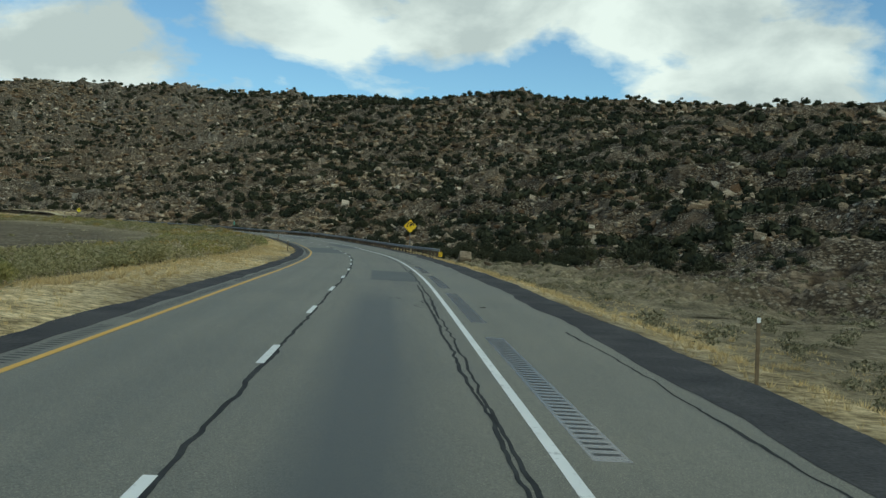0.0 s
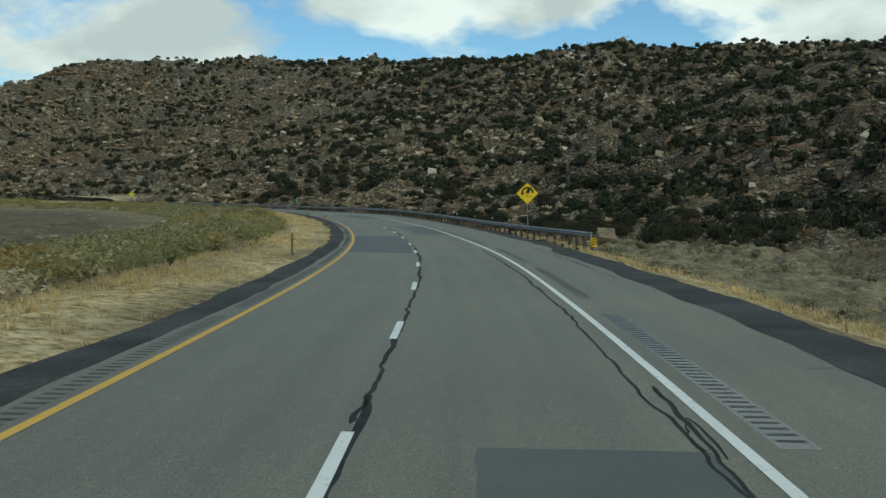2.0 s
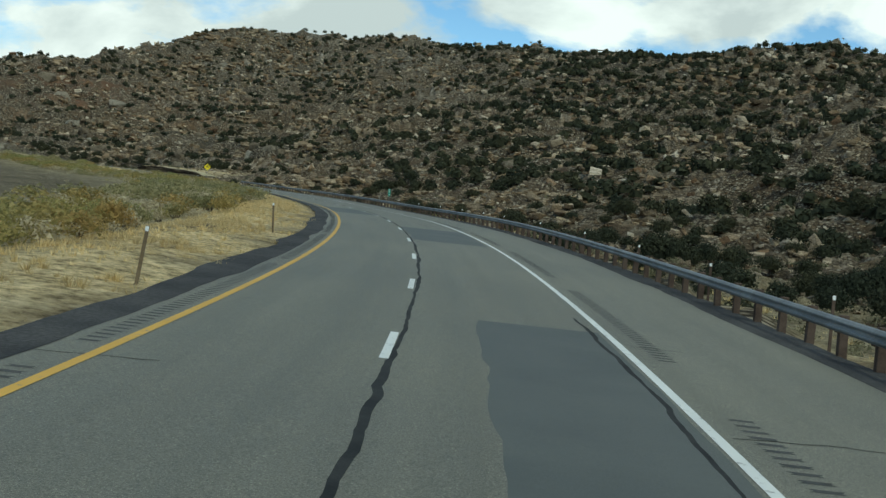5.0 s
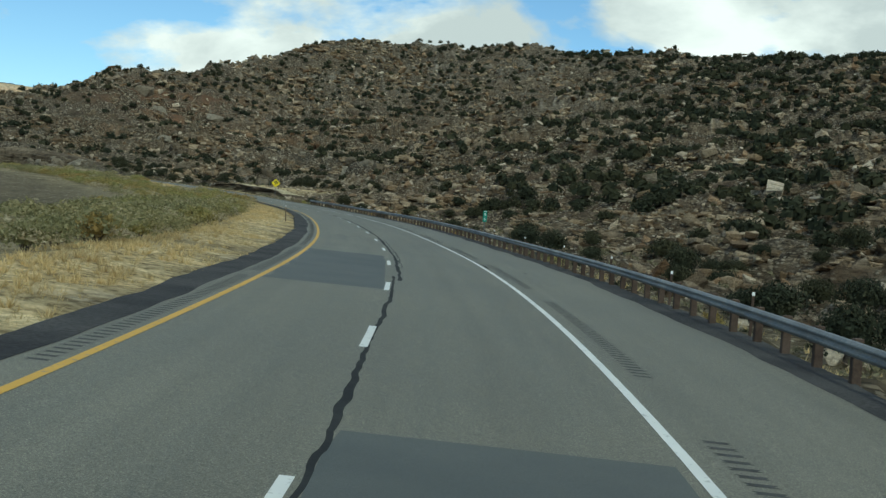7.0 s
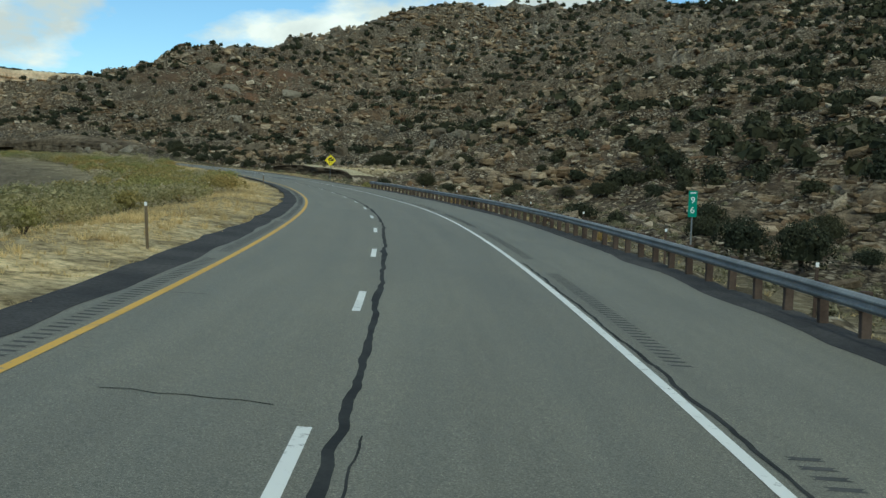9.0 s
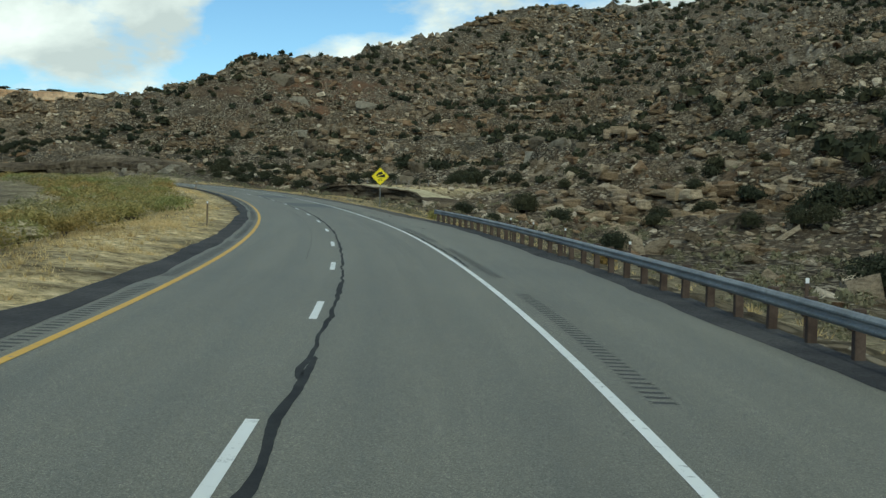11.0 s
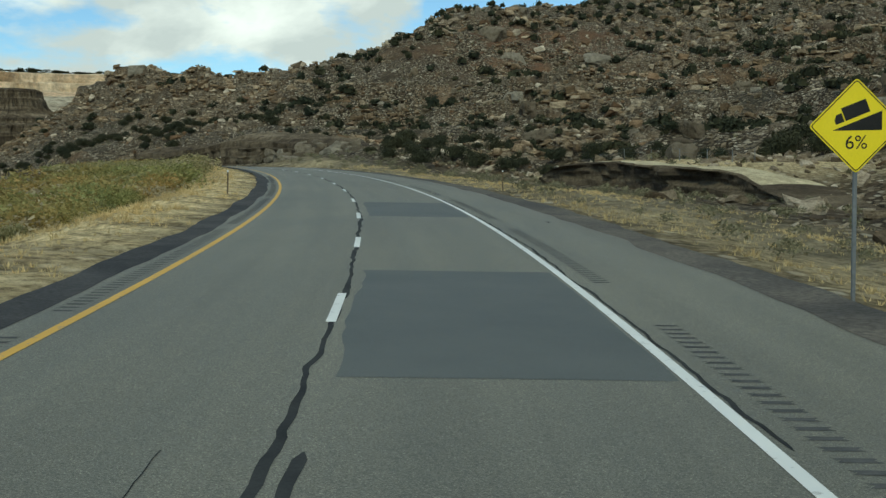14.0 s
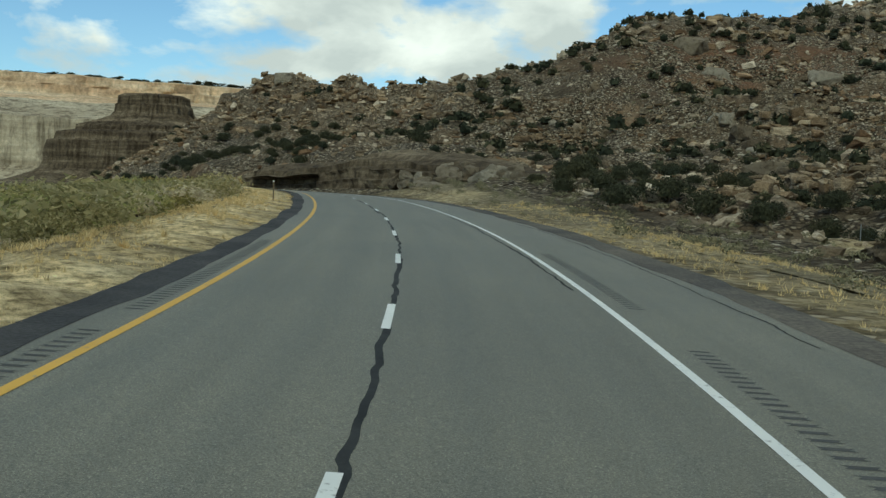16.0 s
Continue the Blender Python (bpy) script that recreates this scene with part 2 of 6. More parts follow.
def ground_material():
    m, nt, b = material("desert_ground", 0.95, 0, 0.1)
    g = nt.nodes.new("ShaderNodeNewGeometry")
    sepn = nt.nodes.new("ShaderNodeSeparateXYZ")
    nt.links.new(g.outputs["Normal"], sepn.inputs[0])
    at = nt.nodes.new("ShaderNodeAttribute")
    at.attribute_name = "cover"
    soil = ramp_node(nt, noise_node(nt, 0.035, 5, 0.6), [(0.32, (0.04, 0.036, 0.026)), (0.5, (0.066, 0.055, 0.038)), (0.66, (0.1, 0.075, 0.048))])
    rub = noise_node(nt, 1.7, 6, 0.75)
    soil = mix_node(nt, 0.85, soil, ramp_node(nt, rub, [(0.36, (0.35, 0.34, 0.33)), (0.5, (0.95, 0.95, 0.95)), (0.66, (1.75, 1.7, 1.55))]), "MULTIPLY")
    rock = ramp_node(nt, noise_node(nt, 0.22, 6, 0.7), [(0.34, (0.1, 0.066, 0.04)), (0.5, (0.2, 0.138, 0.085)), (0.68, (0.31, 0.245, 0.165))])
    steep = ramp_node(nt, sepn.outputs["Z"], [(0.6, (1, 1, 1)), (0.84, (0, 0, 0))])
    rock = mix_node(nt, 0.8, rock, ramp_node(nt, rub, [(0.36, (0.4, 0.38, 0.36)), (0.5, (0.95, 0.95, 0.95)), (0.66, (1.5, 1.45, 1.35))]), "MULTIPLY")
    soil = mix_node(nt, steep, soil, rock)
    # jointed beds: each block its own tone, crevice shade painted dark at the joints, red soil in places, paler and
    # greyer near the rim
    tint = nt.nodes.new("ShaderNodeAttribute")
    tint.attribute_name = "tint"
    sept = nt.nodes.new("ShaderNodeSeparateColor")
    nt.links.new(tint.outputs["Color"], sept.inputs[0])
    seph = nt.nodes.new("ShaderNodeSeparateColor")
    nt.links.new(at.outputs["Color"], seph.inputs[0])
    soil = mix_node(nt, math_node(nt, "MULTIPLY", sept.outputs[1], 0.9), soil, ramp_node(nt, rub, [(0.36, (0.07, 0.036, 0.021)), (0.5, (0.17, 0.088, 0.05)), (0.66, (0.27, 0.16, 0.095))]))
    beds = nt.nodes.new("ShaderNodeMapping")
    beds.inputs["Scale"].default_value = (0.4, 0.4, 3.4)
    nt.links.new(g.outputs["Position"], beds.inputs[0])
    bed = noise_node(nt, 1.0, 6, 0.7, beds.outputs[0])
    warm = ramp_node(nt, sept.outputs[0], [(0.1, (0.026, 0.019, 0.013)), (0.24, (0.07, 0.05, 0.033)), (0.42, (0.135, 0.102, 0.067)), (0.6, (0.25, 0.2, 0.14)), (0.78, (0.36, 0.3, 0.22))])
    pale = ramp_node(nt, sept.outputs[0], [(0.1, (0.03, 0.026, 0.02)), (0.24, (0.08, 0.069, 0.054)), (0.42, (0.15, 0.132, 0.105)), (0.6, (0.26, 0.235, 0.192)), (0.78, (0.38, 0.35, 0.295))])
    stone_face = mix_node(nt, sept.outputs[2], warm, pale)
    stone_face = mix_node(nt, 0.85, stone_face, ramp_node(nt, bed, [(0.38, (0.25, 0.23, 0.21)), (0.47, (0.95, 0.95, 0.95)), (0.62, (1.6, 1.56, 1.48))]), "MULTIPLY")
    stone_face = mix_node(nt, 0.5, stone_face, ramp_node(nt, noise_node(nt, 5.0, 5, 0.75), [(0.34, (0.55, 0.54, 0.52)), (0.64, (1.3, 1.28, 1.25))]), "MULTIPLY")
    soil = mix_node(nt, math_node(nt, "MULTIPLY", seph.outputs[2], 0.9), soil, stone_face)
    # rubble of broken blocks at two sizes, shade painted into the gaps between them
    warp = nt.nodes.new("ShaderNodeMapping")
    warp.inputs["Scale"].default_value = (1, 1, 1.9)
    nt.links.new(g.outputs["Position"], warp.inputs[0])
    heights = []
    for size, patch_scale, lo in ((0.7, 0.045, 0.45), (1.9, 0.09, 0.36)):
        v = nt.nodes.new("ShaderNodeTexVoronoi")
        v.inputs["Scale"].default_value = size
        nt.links.new(warp.outputs[0], v.inputs["Vector"])
        sv = nt.nodes.new("ShaderNodeSeparateColor")
        nt.links.new(v.outputs["Color"], sv.inputs[0])
        stone_c = ramp_node(nt, sv.outputs[0], [(0.0, (0.12, 0.092, 0.06)), (0.45, (0.23, 0.185, 0.125)), (0.8, (0.36, 0.305, 0.22)), (1.0, (0.52, 0.465, 0.36))])
        gap_shade = ramp_node(nt, v.outputs["Distance"], [(0.35, (1, 1, 1)), (0.6, (0.16, 0.15, 0.14))])
        stone_c = mix_node(nt, 1.0, stone_c, gap_shade, "MULTIPLY")
        some = math_node(nt, "GREATER_THAN", sv.outputs[1], 0.34)
        where = ramp_node(nt, noise_node(nt, patch_scale, 4, 0.6), [(lo, (0, 0, 0)), (lo + 0.12, (1, 1, 1))])
        fac = math_node(nt, "MULTIPLY", math_node(nt, "MULTIPLY", some, where), math_node(nt, "SUBTRACT", 1.0, math_node(nt, "MULTIPLY", seph.outputs[2], 0.3)))
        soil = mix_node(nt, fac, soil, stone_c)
        heights.append(math_node(nt, "MULTIPLY", fac, math_node(nt, "SUBTRACT", 1.0, v.outputs["Distance"])))
    c = soil
    straw = ramp_node(nt, noise_node(nt, 0.8, 6, 0.7), [(0.34, (0.38, 0.29, 0.15)), (0.5, (0.7, 0.55, 0.3)), (0.66, (0.86, 0.71, 0.42))])
    scrub = ramp_node(nt, noise_node(nt, 0.25, 6, 0.7), [(0.34, (0.17, 0.145, 0.09)), (0.5, (0.31, 0.26, 0.16)), (0.66, (0.46, 0.385, 0.235))])
    sepc = nt.nodes.new("ShaderNodeSeparateColor")
    nt.links.new(at.outputs["Color"], sepc.inputs[0])
    mat_n = ramp_node(nt, noise_node(nt, 3.2, 5, 0.7), [(0.36, (0.42, 0.41, 0.38)), (0.5, (1.0, 1.0, 1.0)), (0.66, (1.35, 1.35, 1.35))])
    straw = mix_node(nt, 0.9, straw, mat_n, "MULTIPLY")
    scrub = mix_node(nt, 0.9, scrub, mat_n, "MULTIPLY")
    c = mix_node(nt, sepc.outputs[1], c, scrub)
    c = mix_node(nt, sepc.outputs[0], c, straw)
    nt.links.new(c, b.inputs["Base Color"])
    h = math_node(nt, "ADD", rub, math_node(nt, "MULTIPLY", noise_node(nt, 6.0, 5, 0.7), 0.35))
    bare = math_node(nt, "SUBTRACT", 1.0, math_node(nt, "MAXIMUM", sepc.outputs[0], sepc.outputs[1]), True)
    h = math_node(nt, "ADD", h, math_node(nt, "MULTIPLY", bare, math_node(nt, "ADD", math_node(nt, "MULTIPLY", heights[0], 1.6), math_node(nt, "MULTIPLY", heights[1], 0.7))))
    bump(nt, b, h, 0.9, 0.5)
    return m


M_GROUND = ground_material()


def rock_material(name, stops):
    m, nt, b = island_tone(name, stops, 0.92, (0.03, (0.8, 0.76, 0.72), (1.1, 1.05, 1.0)), 0.15)
    col = b.inputs["Base Color"].links[0].from_socket
    lay = nt.nodes.new("ShaderNodeMapping")
    lay.inputs["Scale"].default_value = (0.5, 0.5, 3.0)
    g = nt.nodes.new("ShaderNodeNewGeometry")
    nt.links.new(g.outputs["Position"], lay.inputs[0])
    n = noise_node(nt, 1.0, 6, 0.7, lay.outputs[0])
    c = mix_node(nt, 0.9, col, ramp_node(nt, n, [(0.34, (0.38, 0.35, 0.32)), (0.48, (0.9, 0.88, 0.86)), (0.64, (1.15, 1.15, 1.15))]), "MULTIPLY")
    fine = noise_node(nt, 4.5, 6, 0.8)
    c = mix_node(nt, 0.8, c, ramp_node(nt, fine, [(0.36, (0.45, 0.43, 0.41)), (0.52, (0.95, 0.95, 0.95)), (0.66, (1.25, 1.24, 1.2))]), "MULTIPLY")
    nt.links.new(c, b.inputs["Base Color"])
    bump(nt, b, math_node(nt, "ADD", n, math_node(nt, "MULTIPLY", fine, 0.6)), 1.0, 0.35)
    return m


M_ROCK = rock_material("sandstone", [(0.0, (0.13, 0.1, 0.066)), (0.4, (0.29, 0.24, 0.168)), (0.75, (0.5, 0.43, 0.318)), (1.0, (0.74, 0.675, 0.545))])
M_REDROCK = rock_material("red_sandstone", [(0.0, (0.14, 0.09, 0.053)), (0.5, (0.25, 0.167, 0.1)), (1.0, (0.42, 0.31, 0.2))])
M_LEDGE = rock_material("ledge_sandstone", [(0.0, (0.18, 0.13, 0.08)), (0.5, (0.35, 0.27, 0.175)), (1.0, (0.6, 0.51, 0.37))])
M_JUNIPER, _, _ = island_tone("juniper_foliage", [(0.0, (0.028, 0.031, 0.02)), (0.6, (0.046, 0.049, 0.03)), (1.0, (0.08, 0.08, 0.05))], 0.85, (0.12, (0.75, 0.85, 0.85), (1.2, 1.12, 0.95)))
M_HILLSAGE, _, _ = island_tone("hillside_brush_foliage", [(0.0, (0.1, 0.095, 0.055)), (0.5, (0.17, 0.155, 0.09)), (1.0, (0.27, 0.24, 0.15))], 0.9)
M_BARK = two_tone("juniper_bark", (0.09, 0.07, 0.055), (0.16, 0.13, 0.1), 3, 20, 0.95, 0.02)
M_SAGE, _, _ = island_tone("sagebrush_foliage", [(0.0, (0.18, 0.17, 0.082)), (0.5, (0.34, 0.315, 0.165)), (1.0, (0.52, 0.47, 0.28))], 0.9, (0.05, (0.75, 0.78, 0.74), (1.12, 1.05, 0.95)))
M_RABBIT, _, _ = island_tone("rabbitbrush_foliage", [(0.0, (0.19, 0.172, 0.07)), (0.5, (0.34, 0.3, 0.125)), (1.0, (0.52, 0.445, 0.215))], 0.9, (0.09, (1.15, 0.92, 0.8), (0.9, 1.05, 0.95)))
M_STRAW, _, _ = island_tone("dry_grass", [(0.0, (0.52, 0.39, 0.19)), (0.5, (0.72, 0.56, 0.29)), (1.0, (0.85, 0.7, 0.42))], 0.9, (0.15, (0.75, 0.74, 0.72), (1.1, 1.08, 1.0)))
M_GALV = two_tone("galvanised_steel", (0.17, 0.18, 0.185), (0.27, 0.285, 0.29), 0.8, 12, 0.6, 0.003, metal=0.4, spec=0.5)
M_WOODPOST = two_tone("weathered_post_wood", (0.06, 0.04, 0.03), (0.11, 0.078, 0.06), 2, 18, 0.95, 0.01)
M_SIGNY = two_tone("yellow_sign_sheeting", (0.8, 0.5, 0.015), (0.84, 0.54, 0.02), 1, 30, 0.4, 0, spec=0.4, vary=0.06)
M_SIGNY2 = two_tone("fresh_yellow_sheeting", (0.84, 0.66, 0.02), (0.87, 0.69, 0.03), 1, 30, 0.4, 0, spec=0.4, vary=0.06)
M_SIGNK = two_tone("black_sign_print", (0.012, 0.011, 0.01), (0.02, 0.018, 0.016), 2, 30, 0.5, 0)
M_SIGNG = two_tone("green_sign_sheeting", (0.01, 0.22, 0.15), (0.012, 0.25, 0.17), 2, 30, 0.4, 0, vary=0.06)
M_SIGNW = two_tone("white_sign_print", (0.75, 0.77, 0.76), (0.8, 0.8, 0.8), 2, 30, 0.5, 0, vary=0.05)
M_BROWN = two_tone("brown_post_plastic", (0.13, 0.09, 0.05), (0.2, 0.15, 0.09), 2, 15, 0.7, 0.003)


def cliff_material(name, beds, streak, tone, size, bump_d):
    """Bedded rock: colour by height, vertical stains, rough grain."""
    m, nt, b = material(name, 0.95, 0, 0.1)
    g = nt.nodes.new("ShaderNodeNewGeometry")
    mp = nt.nodes.new("ShaderNodeMapping")
    mp.inputs["Scale"].default_value = (size * 0.06, size * 0.06, size)
    nt.links.new(g.outputs["Position"], mp.inputs[0])
    c = ramp_node(nt, noise_node(nt, 1.0, 6, 0.65, mp.outputs[0]), beds)
    mv = nt.nodes.new("ShaderNodeMapping")
    mv.inputs["Scale"].default_value = (size, size, size * 0.06)
    nt.links.new(g.outputs["Position"], mv.inputs[0])
    st = noise_node(nt, 1.0, 5, 0.7, mv.outputs[0])
    c = mix_node(nt, streak, c, ramp_node(nt, st, [(0.38, (0.42, 0.4, 0.38)), (0.55, (1.1, 1.1, 1.1))]), "MULTIPLY")
    gr = noise_node(nt, size * 3, 7, 0.75)
    c = mix_node(nt, tone, c, ramp_node(nt, gr, [(0.36, (0.5, 0.48, 0.46)), (0.62, (1.25, 1.25, 1.22))]), "MULTIPLY")
    nt.links.new(c, b.inputs["Base Color"])
    bump(nt, b, math_node(nt, "ADD", gr, st), 0.9, bump_d)
    return m


# sunlight on the far mesa is painted in as a pale, warm rock colour
M_SUNCLIFF = cliff_material("pale_cream_sandstone", [(0.35, (0.58, 0.37, 0.22)), (0.5, (0.74, 0.55, 0.36)), (0.65, (0.87, 0.72, 0.51))], 0.35, 0.7, 0.05, 6.0)
M_GREYCLIFF = cliff_material("grey_tan_sandstone", [(0.35, (0.34, 0.285, 0.2)), (0.65, (0.56, 0.49, 0.36))], 0.95, 0.5, 0.16, 1.5)
M_BANK = cliff_material("brown_wash_bank", [(0.36, (0.06, 0.046, 0.032)), (0.5, (0.11, 0.084, 0.056)), (0.64, (0.19, 0.15, 0.1))], 0.4, 0.8, 1.2, 0.3)
M_DRYBRUSH, _, _ = island_tone("dry_brush", [(0.0, (0.34, 0.28, 0.17)), (0.5, (0.5, 0.425, 0.275)), (1.0, (0.68, 0.59, 0.4))], 0.9)
M_TERRACE = two_tone("pale_dry_grass_mat", (0.36, 0.3, 0.18), (0.62, 0.53, 0.33), 0.9, 7, 0.95, 0.05, vary=0.5)
M_BUTTE = cliff_material("brown_bedded_sandstone", [(0.36, (0.07, 0.053, 0.036)), (0.5, (0.125, 0.098, 0.066)), (0.64, (0.23, 0.185, 0.128))], 0.85, 0.8, 0.4, 0.5)


def thin_leaf(mat, share):
    """Lets light through leaves and blades."""
    nt = mat.node_tree
    b = nt.nodes["Principled BSDF"]
    out = nt.nodes["Material Output"]
    t = nt.nodes.new("ShaderNodeBsdfTranslucent")
    nt.links.new(b.inputs["Base Color"].links[0].from_socket, t.inputs["Color"])
    m = nt.nodes.new("ShaderNodeMixShader")
    m.inputs[0].default_value = share
    nt.links.new(b.outputs[0], m.inputs[1])
    nt.links.new(t.outputs[0], m.inputs[2])
    nt.links.new(m.outputs[0], out.inputs["Surface"])


for _m, _share in ((M_SAGE, 0.55), (M_RABBIT, 0.55), (M_DRYBRUSH, 0.5), (M_STRAW, 0.5), (M_JUNIPER, 0.25)):
    thin_leaf(_m, _share)


def boulder_material():
    m, nt, b = material("boulder_sandstone", 0.92, 0, 0.15)
    oi = nt.nodes.new("ShaderNodeObjectInfo")
    col = ramp_node(nt, oi.outputs["Random"], [(0.0, (0.14, 0.108, 0.072)), (0.5, (0.23, 0.19, 0.136)), (1.0, (0.36, 0.32, 0.25))])
    n = noise_node(nt, 0.9, 8, 0.75)
    crack = noise_node(nt, 2.6, 6, 0.8, None, 1.2)
    c = mix_node(nt, 0.9, col, ramp_node(nt, n, [(0.34, (0.42, 0.39, 0.36)), (0.48, (0.9, 0.9, 0.88)), (0.62, (1.1, 1.1, 1.1))]), "MULTIPLY")
    nt.links.new(c, b.inputs["Base Color"])
    bump(nt, b, math_node(nt, "ADD", n, math_node(nt, "MULTIPLY", crack, 0.5)), 1.0, 0.6)
    return m


M_BOULDER = boulder_material()

# ---- helpers for meshes ----
def mesh_arrays(name, V, F, mat=None, smooth=False):
    """A mesh from numpy arrays: V is n x 3, F is m x 3 or m x 4."""
    V = np.asarray(V, np.float32)
    F = np.asarray(F, np.int32)
    k = F.shape[1]
    me = bpy.data.meshes.new(name)
    me.vertices.add(len(V))
    me.vertices.foreach_set("co", V.ravel())
    me.loops.add(F.size)
    me.loops.foreach_set("vertex_index", F.ravel())
    me.polygons.add(len(F))
    me.polygons.foreach_set("loop_start", np.arange(0, F.size, k, dtype=np.int32))
    me.polygons.foreach_set("loop_total", np.full(len(F), k, np.int32))
    me.polygons.foreach_set("use_smooth", np.full(len(F), smooth, bool))
    me.update(calc_edges=True)
    if mat:
        me.materials.append(mat)
    return me


def bm_mesh(name, bm, mat):
    me = bpy.data.meshes.new(name)
    bm.to_mesh(me)
    bm.free()
    me.materials.append(mat)
    return me


def part(name, bm, mat, parent, label=""):
    ob = new(name, bm_mesh(name, bm, mat))
    ob.parent = parent
    if label:
        tagged(ob, label)
    return ob


def part_mesh(name, me, parent, label=""):
    ob = new(name, me)
    ob.parent = parent
    if label:
        tagged(ob, label)
    return ob


def box(bm, x0, x1, y0, y1, z0, z1, bevel=0.0):
    r = bmesh.ops.create_cube(bm, size=1.0, matrix=Matrix.Translation(((x0 + x1) / 2, (y0 + y1) / 2, (z0 + z1) / 2)) @ Matrix.Diagonal((x1 - x0, y1 - y0, z1 - z0, 1)))
    if bevel:
        ed = list({e for v in r["verts"] for e in v.link_edges})
        bmesh.ops.bevel(bm, geom=ed, offset=bevel, segments=1, affect="EDGES")


# ---- the road's line ----
HEAD = [(-160, 3.04), (0, 3.04), (40, 3.10), (80, 5.27), (120, 10.16), (160, 14.66), (200, 21.14), (240, 26.47), (280, 30.28), (320, 36.31), (360, 42.04), (400, 47.48), (440, 53.69), (480, 59.08), (520, 64.46), (560, 69.83), (900, 112.0)]
LEVEL = [(-160, 1.53), (0, 0.32), (40, -0.03), (80, -0.56), (120, -0.94), (160, -0.92), (200, -0.64), (240, -0.70), (280, -0.47), (320, -0.26), (360, 0.26), (400, 1.06), (450, 2.23), (500, 3.19), (550, 3.42), (600, 2.75), (660, 0.78), (760, -3.92), (900, -13.0)]
BANK = -0.034
LINE_W, LINE_Y = 4.0, -3.41
EDGE_R, EDGE_L = 7.3, -4.2
RS = np.arange(-160.0, 900.5, 1.0)
RH = np.radians(np.interp(RS, *np.array(HEAD, float).T))
RZ = np.interp(RS, *np.array(LEVEL, float).T)
_k = np.hanning(33)
_k /= _k.sum()
RH = np.convolve(np.pad(RH, 16, mode="edge"), _k, "valid")
RZ = np.convolve(np.pad(RZ, 16, mode="edge"), _k, "valid")
_i0 = int(np.argmin(np.abs(RS)))
RX = np.r_[0, np.cumsum(-np.sin((RH[1:] + RH[:-1]) / 2))]
RY = np.r_[0, np.cumsum(np.cos((RH[1:] + RH[:-1]) / 2))]
RX += -2.664 - RX[_i0]
RY += 2.851 - RY[_i0]


def on_road(s, d, dz=0.0):
    """World places at s metres along the lane line and d metres to its right, on the pavement."""
    s, d = np.broadcast_arrays(np.asarray(s, float), np.asarray(d, float))
    h = np.interp(s, RS, RH)
    return np.stack([np.interp(s, RS, RX) + d * np.cos(h), np.interp(s, RS, RY) + d * np.sin(h), np.interp(s, RS, RZ) + BANK * np.clip(d, -6, 8) + dz], -1)


def road_sd(x, y):
    """The nearest s and d of places."""
    x, y = np.asarray(x, float).ravel(), np.asarray(y, float).ravel()
    s = np.empty(len(x))
    d = np.empty(len(x))
    cs, xs, ys, hs = RS[::4], RX[::4], RY[::4], RH[::4]
    for a in range(0, len(x), 20000):
        b = min(len(x), a + 20000)
        q = (x[a:b, None] - xs) ** 2 + (y[a:b, None] - ys) ** 2
        i = q.argmin(1)
        ex, ey = x[a:b] - xs[i], y[a:b] - ys[i]
        al = -ex * np.sin(hs[i]) + ey * np.cos(hs[i])
        s[a:b] = cs[i] + np.clip(al, -4, 4)
        d[a:b] = ex * np.cos(hs[i]) + ey * np.sin(hs[i])
        far = np.abs(al) > 4.5
        d[a:b][far] = np.sign(d[a:b][far] + 1e-9) * np.sqrt(q[np.arange(b - a), i][far])
    return s, d


# ---- the land ----
_lat = np.random.RandomState(5).rand(256, 256)


def vnoise(x, y, scale, seed=0):
    x, y = x / scale + seed * 17.3, y / scale + seed * 9.1
    xi, yi = np.floor(x).astype(int), np.floor(y).astype(int)
    u, v = x - xi, y - yi
    u, v = u * u * (3 - 2 * u), v * v * (3 - 2 * v)
    a, b = _lat[xi % 256, yi % 256], _lat[(xi + 1) % 256, yi % 256]
    c, e = _lat[xi % 256, (yi + 1) % 256], _lat[(xi + 1) % 256, (yi + 1) % 256]
    return (a * (1 - u) + b * u) * (1 - v) + (c * (1 - u) + e * u) * v - 0.5


def fbm(x, y, scale, n, seed=0, fall=0.5):
    return sum(vnoise(x, y, scale / 2**k, seed + k) * fall**k for k in range(n))


def step(a, b, x):
    t = np.clip((x - a) / (b - a), 0, 1)
    return t * t * (3 - 2 * t)


